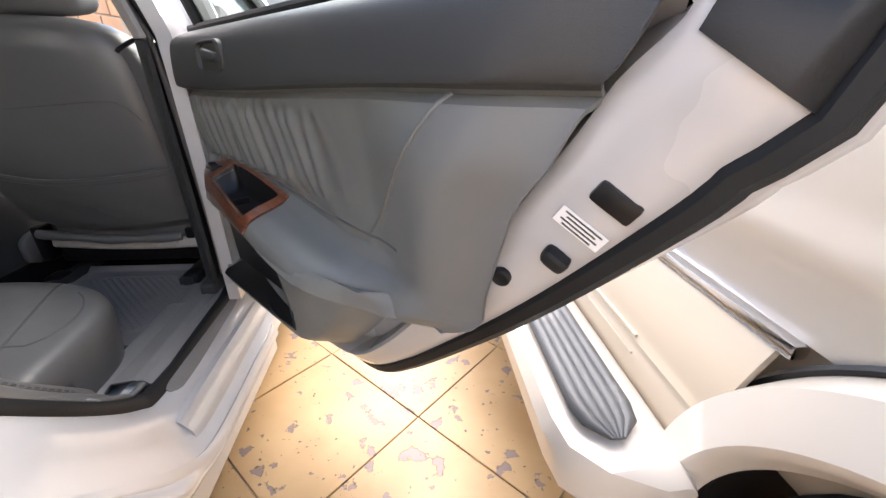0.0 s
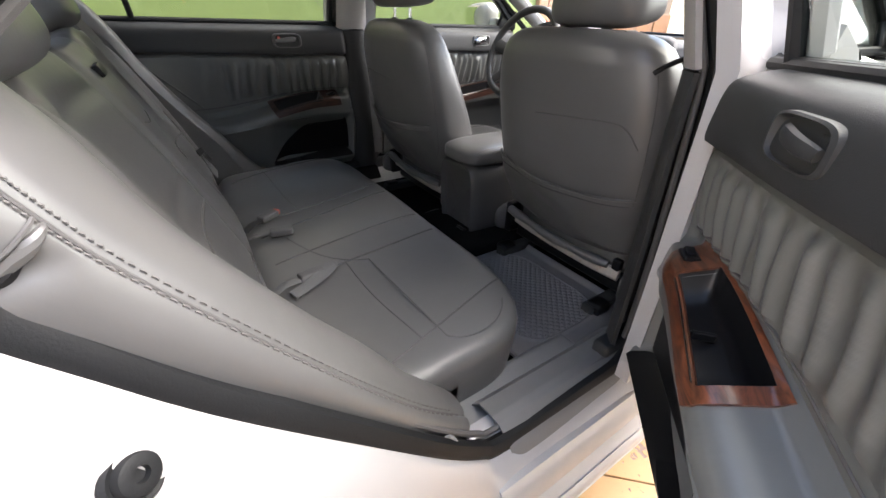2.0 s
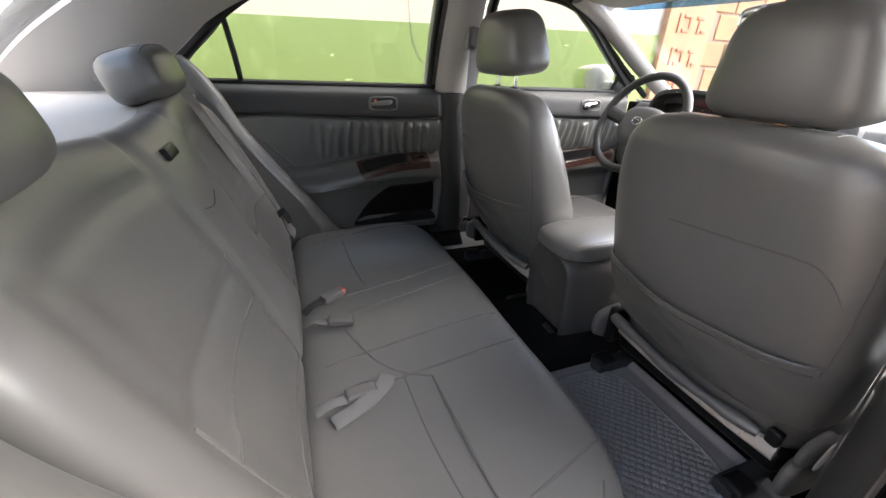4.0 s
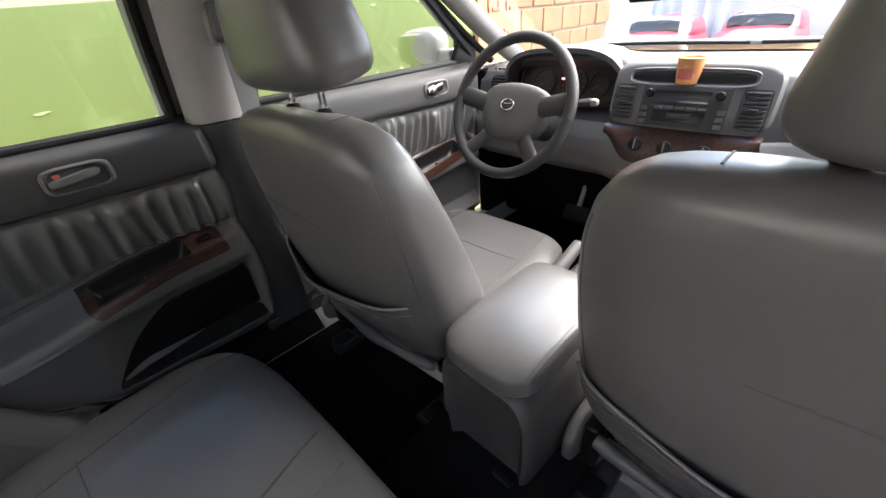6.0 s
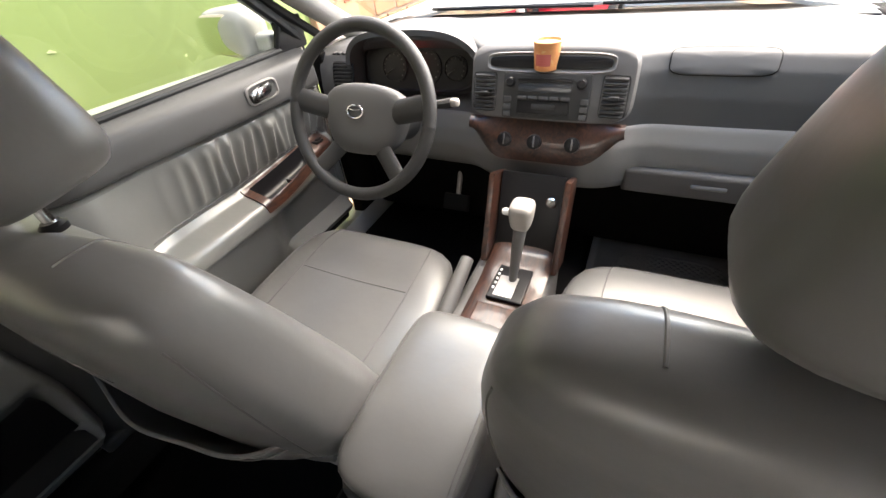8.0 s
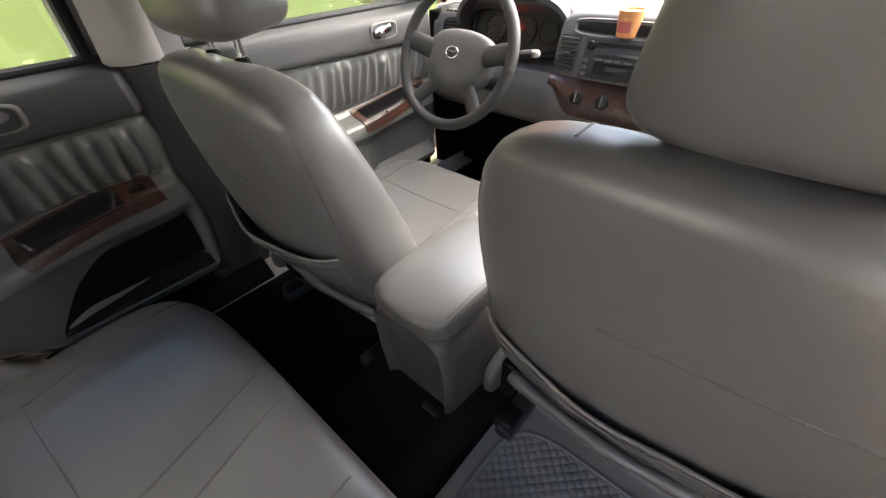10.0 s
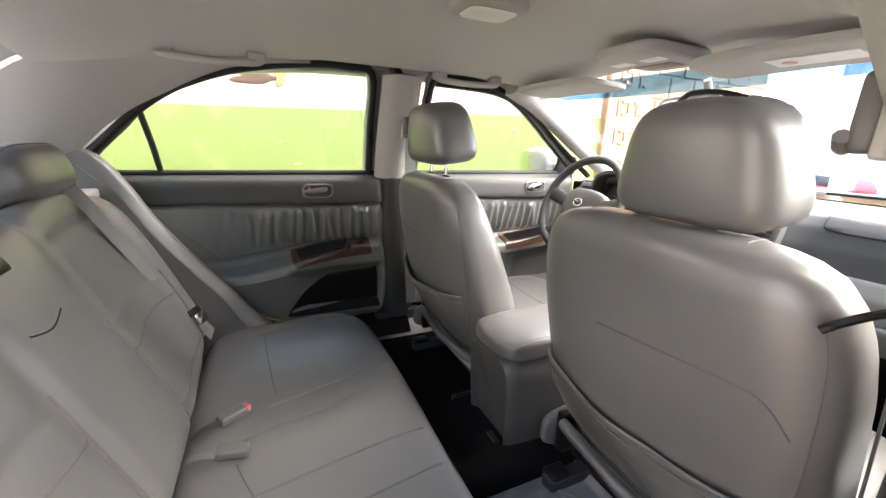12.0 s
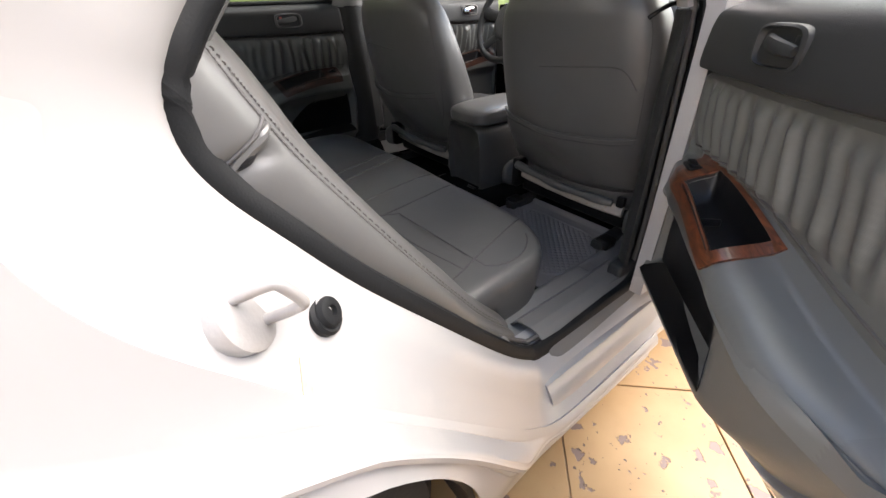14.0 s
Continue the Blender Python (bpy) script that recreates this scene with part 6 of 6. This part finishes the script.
for i in range(16):
    y = rng.uniform(-1.2, 2.6)
    z = rng.uniform(0.85, 1.24)
    part("bare_patch", blot(y, z, rng.uniform(0.006, 0.022), rng.uniform(0.003, 0.007), seed=i), PATCH, wl)
part("hole", blot(-0.40, 1.378, 0.12, 0.032, WX + 0.002, 77), HOLE, wl, "dark broken hole in the plaster")
part("raw_edge", blot(-0.275, 1.39, 0.032, 0.04, WX + 0.003, 78), RAW, wl)
part("wall_crack", tube(spline([(WX + 0.009, 0.12, 1.5), (WX + 0.009, 0.15, 1.2), (WX + 0.009, 0.22, 1.05), (WX + 0.009, 0.34, 0.96)], 20), 0.0014, 5), PLASTIC, wl)

# beyond the bonnet: decorated pier, then a block wall that runs on, open yard behind
pier = tagged(part("pier", rbox((WX - 0.06, 2.22, 1.1), (0.22, 0.44, 2.3), 0.01), PIER, smooth=False, at=(WX, 2.2, 0)), "orange plastered pier with red block ornaments", "pier", kind="structure")
for j in range(6):
    z = 0.52 + 0.215 * j
    for dy, dz, w, h in ((-0.08, 0, 0.022, 0.12), (-0.03, 0.045, 0.07, 0.022), (-0.03, -0.045, 0.07, 0.022), (-0.005, 0.0, 0.022, 0.09), (0.06, 0.04, 0.07, 0.022), (0.06, -0.02, 0.022, 0.08), (0.095, -0.045, 0.05, 0.022)):
        part("ornament", rbox((WX + 0.053, 2.22 + dy * 1.4, z + dz), (0.012, w, h), 0.003, 1), ORN, pier)
wf = tagged(part("wall_front", rbox((WX - 0.1, 3.25, 1.1), (0.14, 1.6, 2.3), 0.0), MORTAR, smooth=False), "orange block wall beyond the pier", "wall", kind="structure")
# Unseen white wall behind the cars, added to bounce light through the open door.
wa = tagged(part("bounce_wall", rbox((1.8, -3.4, 1.45), (8.6, 0.2, 3.0), 0.0), WHITE_WALL, smooth=False), "unseen white wall added behind the cars to bounce light", "wall", kind="structure")
we = tagged(part("wall_end", rbox((1.5, 7.5, 0.95), (9.0, 0.2, 2.0), 0.0), WHITE_WALL, smooth=False), "whitewashed wall across the far end of the yard", "wall", kind="structure")
brick_me = None
for row in range(12):
    for col in range(6):
        y = 2.58 + 0.3 * col + (0.15 if row % 2 else 0)
        if y > 4.0:
            continue
        z = 0.09 + 0.185 * row
        if brick_me is None:
            b0 = part("block", rbox((0, 0, 0), (0.05, 0.284, 0.17), 0.006, 1), BRICK, smooth=False)
            brick_me = b0.data
            ob = b0
        else:
            ob = new("block", brick_me)
        ob.parent = wf
        ob.location = Vector((WX - 0.045 + rng.uniform(-0.004, 0.004), y, z)) - ORIGIN[wf.name]

# faded curtain and a white pole at the end of the block wall
SHEET_BLUE = material("faded_blue_curtain", (0.5, 0.56, 0.62), 0.8, vary=0.2, coarse=3)
cur = thing("curtain", (-1.7, 6.8, 0), "pale blue hanging curtain by the block wall", "curtain")
part("cloth", sheet(lambda u, v: (lerp(-2.2, -1.2, u), 6.8 + 0.04 * math.sin(u * 40) * (1 - 0.4 * v), lerp(0.0, 2.3, v)), 80, 6, 0.004), SHEET_BLUE, cur)
pole = thing("pole", (-1.0, 4.3, 0), "white painted steel pole in the yard", "pole")
part("shaft", lathe([(0.05, 0.0), (0.04, 0.02), (0.04, 2.4), (0.0, 2.4)], (-1.0, 4.3, 0), 16), LABEL_WHITE, pole)
part("foot", lathe([(0.09, 0.0), (0.09, 0.012), (0.05, 0.016)], (-1.0, 4.3, 0), 16), LABEL_WHITE, pole)
RED_PAINT = material("red_car_paint", (0.45, 0.02, 0.05), 0.3, coat=0.6, vary=0.08)


def small_car(at, label):
    t = thing("parked_car", at, label, "car", "distant red vehicles")
    o = Vector(at)
    part("body", puff(tuple(o + Vector((0, 0.2, 0.5))), (0.42, 0.8, 0.28), 10, 4, lambda p, q: Vector((q.x * (1 - 0.12 * max(0, p.z)), q.y, q.z - 0.1 * max(0, -p.y) ** 2 * max(0, p.z)))), RED_PAINT, t)
    part("cabin", puff(tuple(o + Vector((0, 0.4, 0.78))), (0.34, 0.42, 0.13), 8, 4, lambda p, q: Vector((q.x * (1 - 0.15 * p.z), q.y * (1 - 0.2 * p.z), q.z))), RED_PAINT, t)
    part("glass", puff(tuple(o + Vector((0, 0.02, 0.8))), (0.28, 0.05, 0.08), 6, 4, None, pose(0, 0, 0, -30, 0, 0)), GLASS_DARK, t)
    for sg in (-1, 1):
        part("headlight", puff(tuple(o + Vector((sg * 0.28, -0.57, 0.52))), (0.08, 0.03, 0.05), 5, 3), LABEL_WHITE, t)
        for dy in (-0.3, 0.7):
            part("wheel", lathe([(0.1, -0.06), (0.22, -0.06), (0.24, 0), (0.22, 0.06), (0.1, 0.06)], tuple(o + Vector((sg * 0.36, dy, 0.24))), 20, (1, 0, 0)), TIRE, t)


small_car((-1.5, 5.0, 0), "small red car parked by the block wall")
small_car((-0.6, 5.3, 0), "small red car parked across the yard")
# ---- floor tiles of the yard: large slabs laid on the skew ----

def tile_material():
    m = bpy.data.materials.new("yellow_floor_slab")
    m.use_nodes = True
    n, l = m.node_tree.nodes, m.node_tree.links
    b = n["Principled BSDF"]
    b.inputs["Roughness"].default_value = 0.5
    co = n.new("ShaderNodeTexCoord")
    info = n.new("ShaderNodeObjectInfo")
    add = n.new("ShaderNodeVectorMath")
    mul = n.new("ShaderNodeVectorMath")
    mul.operation = "SCALE"
    mul.inputs["Scale"].default_value = 1.0
    geo = n.new("ShaderNodeNewGeometry")
    l.new(geo.outputs["Position"], add.inputs[0])
    base, flake, fl2 = (n.new("ShaderNodeTexNoise") for _ in range(3))
    base.inputs["Scale"].default_value, base.inputs["Detail"].default_value = 3.0, 6
    flake.inputs["Scale"].default_value, flake.inputs["Detail"].default_value, flake.inputs["Roughness"].default_value = 17.0, 4, 0.5
    fl2.inputs["Scale"].default_value, fl2.inputs["Detail"].default_value = 45.0, 3
    for t in (base, flake, fl2):
        l.new(add.outputs[0], t.inputs["Vector"])
    r = n.new("ShaderNodeValToRGB")
    r.color_ramp.elements[0].position, r.color_ramp.elements[1].position = 0.32, 0.68
    r.color_ramp.elements[0].color, r.color_ramp.elements[1].color = (0.32, 0.195, 0.085, 1), (0.46, 0.31, 0.155, 1)
    l.new(base.outputs["Fac"], r.inputs[0])
    k1, k2 = n.new("ShaderNodeValToRGB"), n.new("ShaderNodeValToRGB")
    k1.color_ramp.elements[0].position, k1.color_ramp.elements[1].position = 0.605, 0.625
    k2.color_ramp.elements[0].position, k2.color_ramp.elements[1].position = 0.67, 0.69
    l.new(flake.outputs["Fac"], k1.inputs[0])
    l.new(fl2.outputs["Fac"], k2.inputs[0])
    mx, mx2 = n.new("ShaderNodeMix"), n.new("ShaderNodeMix")
    for x, kk, col in ((mx, k1, (0.2, 0.145, 0.125, 1)), (mx2, k2, (0.12, 0.085, 0.07, 1))):
        x.data_type = "RGBA"
        x.inputs["B"].default_value = col
        l.new(kk.outputs[0], x.inputs["Factor"])
    l.new(r.outputs[0], mx.inputs["A"])
    l.new(mx.outputs["Result"], mx2.inputs["A"])
    l.new(mx2.outputs["Result"], b.inputs["Base Color"])
    bp = n.new("ShaderNodeBump")
    bp.inputs["Strength"].default_value, bp.inputs["Distance"].default_value = 0.5, 0.004
    bp.invert = True
    l.new(k1.outputs[0], bp.inputs["Height"])
    l.new(bp.outputs[0], b.inputs["Normal"])
    return m


SLAB = tile_material()
pav = tagged(part("pavement", rbox((0, 0, -0.012), (14, 14, 0.012), 0), GROUT, smooth=False), "yellow floor slabs with peeling paint and joints", "pavement", kind="structure")
TS = 0.41
ang = radians(45)
ex, ey = Vector((math.cos(ang), math.sin(ang), 0)), Vector((-math.sin(ang), math.cos(ang), 0))
o0 = Vector((1.281, -0.135, 0))
slab_me = None
for i in range(-11, 12):
    for j in range(-11, 12):
        c = o0 + ex * TS * (i + 0.5) + ey * TS * (j + 0.5)
        if not (-1.3 < c.x < 5.0 and -3.4 < c.y < 3.0):
            continue
        if slab_me is None:
            ob = part("slab", rbox((0, 0, 0), (TS - 0.0035, TS - 0.0035, 0.012), 0.0015, 1, pose(0, 0, 0, 0, 0, 45)), SLAB, smooth=False)
            slab_me = ob.data
        else:
            ob = new("slab", slab_me)
        ob.parent = pav
        ob.location = Vector((c.x, c.y, -0.006 + rng.uniform(-0.0012, 0.0012))) - ORIGIN[pav.name]

# ---- the other car: beige off-roader alongside ----
suv = thing("off_road_car", (2.35, 0.3, 0), "beige off-road car with black running board, parked alongside", "car")
XS = 1.62


def suv_low(u, v):
    y = lerp(-0.62, 2.4, u)
    z = lerp(0.42, 0.62, v)
    return (XS + 0.03 - 0.02 * math.sin(math.pi * v) + 0.05 * v - 0.004 * math.exp(-((v - 0.4) / 0.03) ** 2), y, z)


part("door_cladding", sheet(suv_low, 30, 30, 0.01), PAINT_SUV, suv, "beige lower door cladding")
for z, dx in ((0.475, 0.0), (0.51, 0.0)):
    part("cladding_rib", tube([(XS + 0.018, y, z) for y in np.linspace(-0.45, 2.4, 12)], 0.003, 6), PAINT_SUV, suv)
part("chrome_strip", rbox((XS + 0.075, 0.88, 0.628), (0.022, 3.04, 0.02), 0.005, 2), CHROME, suv, "bright side moulding strip")


def suv_side(u, v):
    y = lerp(-1.9, 2.6, u)
    z = lerp(0.64, 1.12, v)
    return (XS + 0.09 - 0.03 * math.sin(math.pi * v) + 0.05 * v ** 3 - 0.012 * math.exp(-((v - 0.22) / 0.05) ** 2), y, z)


part("body_side", sheet(suv_side, 50, 24, 0.01), PAINT_SUV_PALE, suv, "cream body side")
part("door_gap", rbox((XS + 0.066, 0.36, 0.86), (0.006, 0.008, 0.5), 0), BLACK, suv)
part("floor_box", rbox((2.5, 0.35, 0.75), (1.55, 4.2, 0.65), 0.05), PAINT_SUV, suv)
# flared wheel arch
AC = Vector((XS + 0.02, -0.964, 0.33))
part("arch_flare", sheet(lambda u, v: (AC.x + table(v, [0, 0.2, 0.75, 1], [0.06, -0.005, -0.03, 0.0]), AC.y + math.cos(math.pi * (1.06 - 1.12 * u)) * table(v, [0, 0.2, 0.8, 1], [0.418, 0.41, 0.345, 0.33]), AC.z + math.sin(math.pi * (1.06 - 1.12 * u)) * table(v, [0, 0.2, 0.8, 1], [0.418, 0.41, 0.345, 0.33])), 60, 14, 0.01), PAINT_SUV_PALE, suv, "cream flared wheel arch")
part("arch_gap", tube([(AC.x + 0.052, AC.y + math.cos(t) * 0.422, AC.z + math.sin(t) * 0.422) for t in np.linspace(-0.15, math.pi + 0.15, 50)], 0.006, 6), BLACK, suv)
part("arch_liner", sheet(lambda u, v: (AC.x + 0.02 + v * 0.4, AC.y + 0.335 * math.cos(math.pi * (1.1 - 1.2 * u)), AC.z + 0.335 * math.sin(math.pi * (1.1 - 1.2 * u))), 30, 3, 0.01), BLACK, suv)
wh = part("wheel", lathe([(0.16, -0.13), (0.27, -0.13), (0.31, -0.09), (0.315, 0.0), (0.31, 0.09), (0.27, 0.13), (0.2, 0.13)], (AC.x + 0.16, AC.y, 0.315), 40, (-1, 0, 0)), TIRE, suv, "black off-road tyre")
part("rim", lathe([(0.2, 0.1), (0.19, 0.06), (0.08, 0.05), (0.06, 0.1), (0.0, 0.1)], (AC.x + 0.16, AC.y, 0.315), 30, (-1, 0, 0)), STEEL, wh)
# running board
RB = [Vector((x, 0, z)) for x, z in ((1.455, 0.43), (1.468, 0.452), (1.55, 0.458), (1.6, 0.455), (1.635, 0.43), (1.62, 0.36), (1.5, 0.35), (1.465, 0.37))]
R = []
for y, k in ((-0.66, 0.25), (-0.64, 0.7), (-0.6, 0.95), (-0.55, 1.0), (0.5, 1.0), (1.5, 1.0), (2.2, 1.0), (2.3, 0.8)):
    R.append([Vector((1.62 + (p.x - 1.62) * k, y, 0.42 + (p.z - 0.42) * min(1, k + 0.25))) for p in RB])
rb = part("running_board", rings(R), PAINT_SUV_PALE, suv, "cream running board")


def tread_pad(u, v):
    y = lerp(-0.605, 2.1, u)
    w = 0.041 * (1 - (1 - min(1, u / 0.022)) ** 2.5 * 0.75)
    return (1.538 + lerp(-w, w, v), y, 0.4625 + 0.008 * abs(math.sin(v * math.pi * 5)) ** 0.6 * smooth01(u / 0.012) + 0.002)


part("tread_pad", sheet(tread_pad, 100, 60, 0.006), material("dark_grey_tread", (0.055, 0.058, 0.06), 0.5, bump=0.3, scale=300, stain=0.3, stain_color=(0.2, 0.19, 0.18)), rb, "dark grey ribbed tread")
for i in range(5):
    part("tread_rib", tube(spline([(1.504 + 0.0165 * i, -0.575 + 0.01 * abs(i - 2), 0.4685), (1.504 + 0.0165 * i, 0.6, 0.471), (1.504 + 0.0165 * i, 2.08, 0.4685)], 12), 0.0032, 6), PLASTIC, rb)
# upper cabin, windows, mirror
part("cabin", puff((2.5, -0.1, 1.42), (0.66, 1.5, 0.33), 14, 5, lambda p, q: Vector((q.x * (1 - 0.12 * max(0, p.z)), q.y * (1 - 0.16 * max(0, p.z)), q.z))), PAINT_SUV_PALE, suv)
for y0, y1 in ((-1.3, -0.5), (-0.42, 0.35), (0.42, 1.2)):
    part("side_window", rbox((1.85, (y0 + y1) / 2, 1.36), (0.02, y1 - y0, 0.36), 0.02, 3, pose(0, 0, 0, 0, 8, 0)), GLASS_DARK, suv)
mi = part("door_mirror", puff((1.52, 1.3, 1.2), (0.13, 0.07, 0.1), 10, 3.2), material("grey_mirror_shell", (0.16, 0.18, 0.2), 0.3, coat=0.4, vary=0.1), suv, "grey door mirror")
part("mirror_arm", rbox((1.66, 1.32, 1.14), (0.14, 0.06, 0.05), 0.015), BLACK, suv)
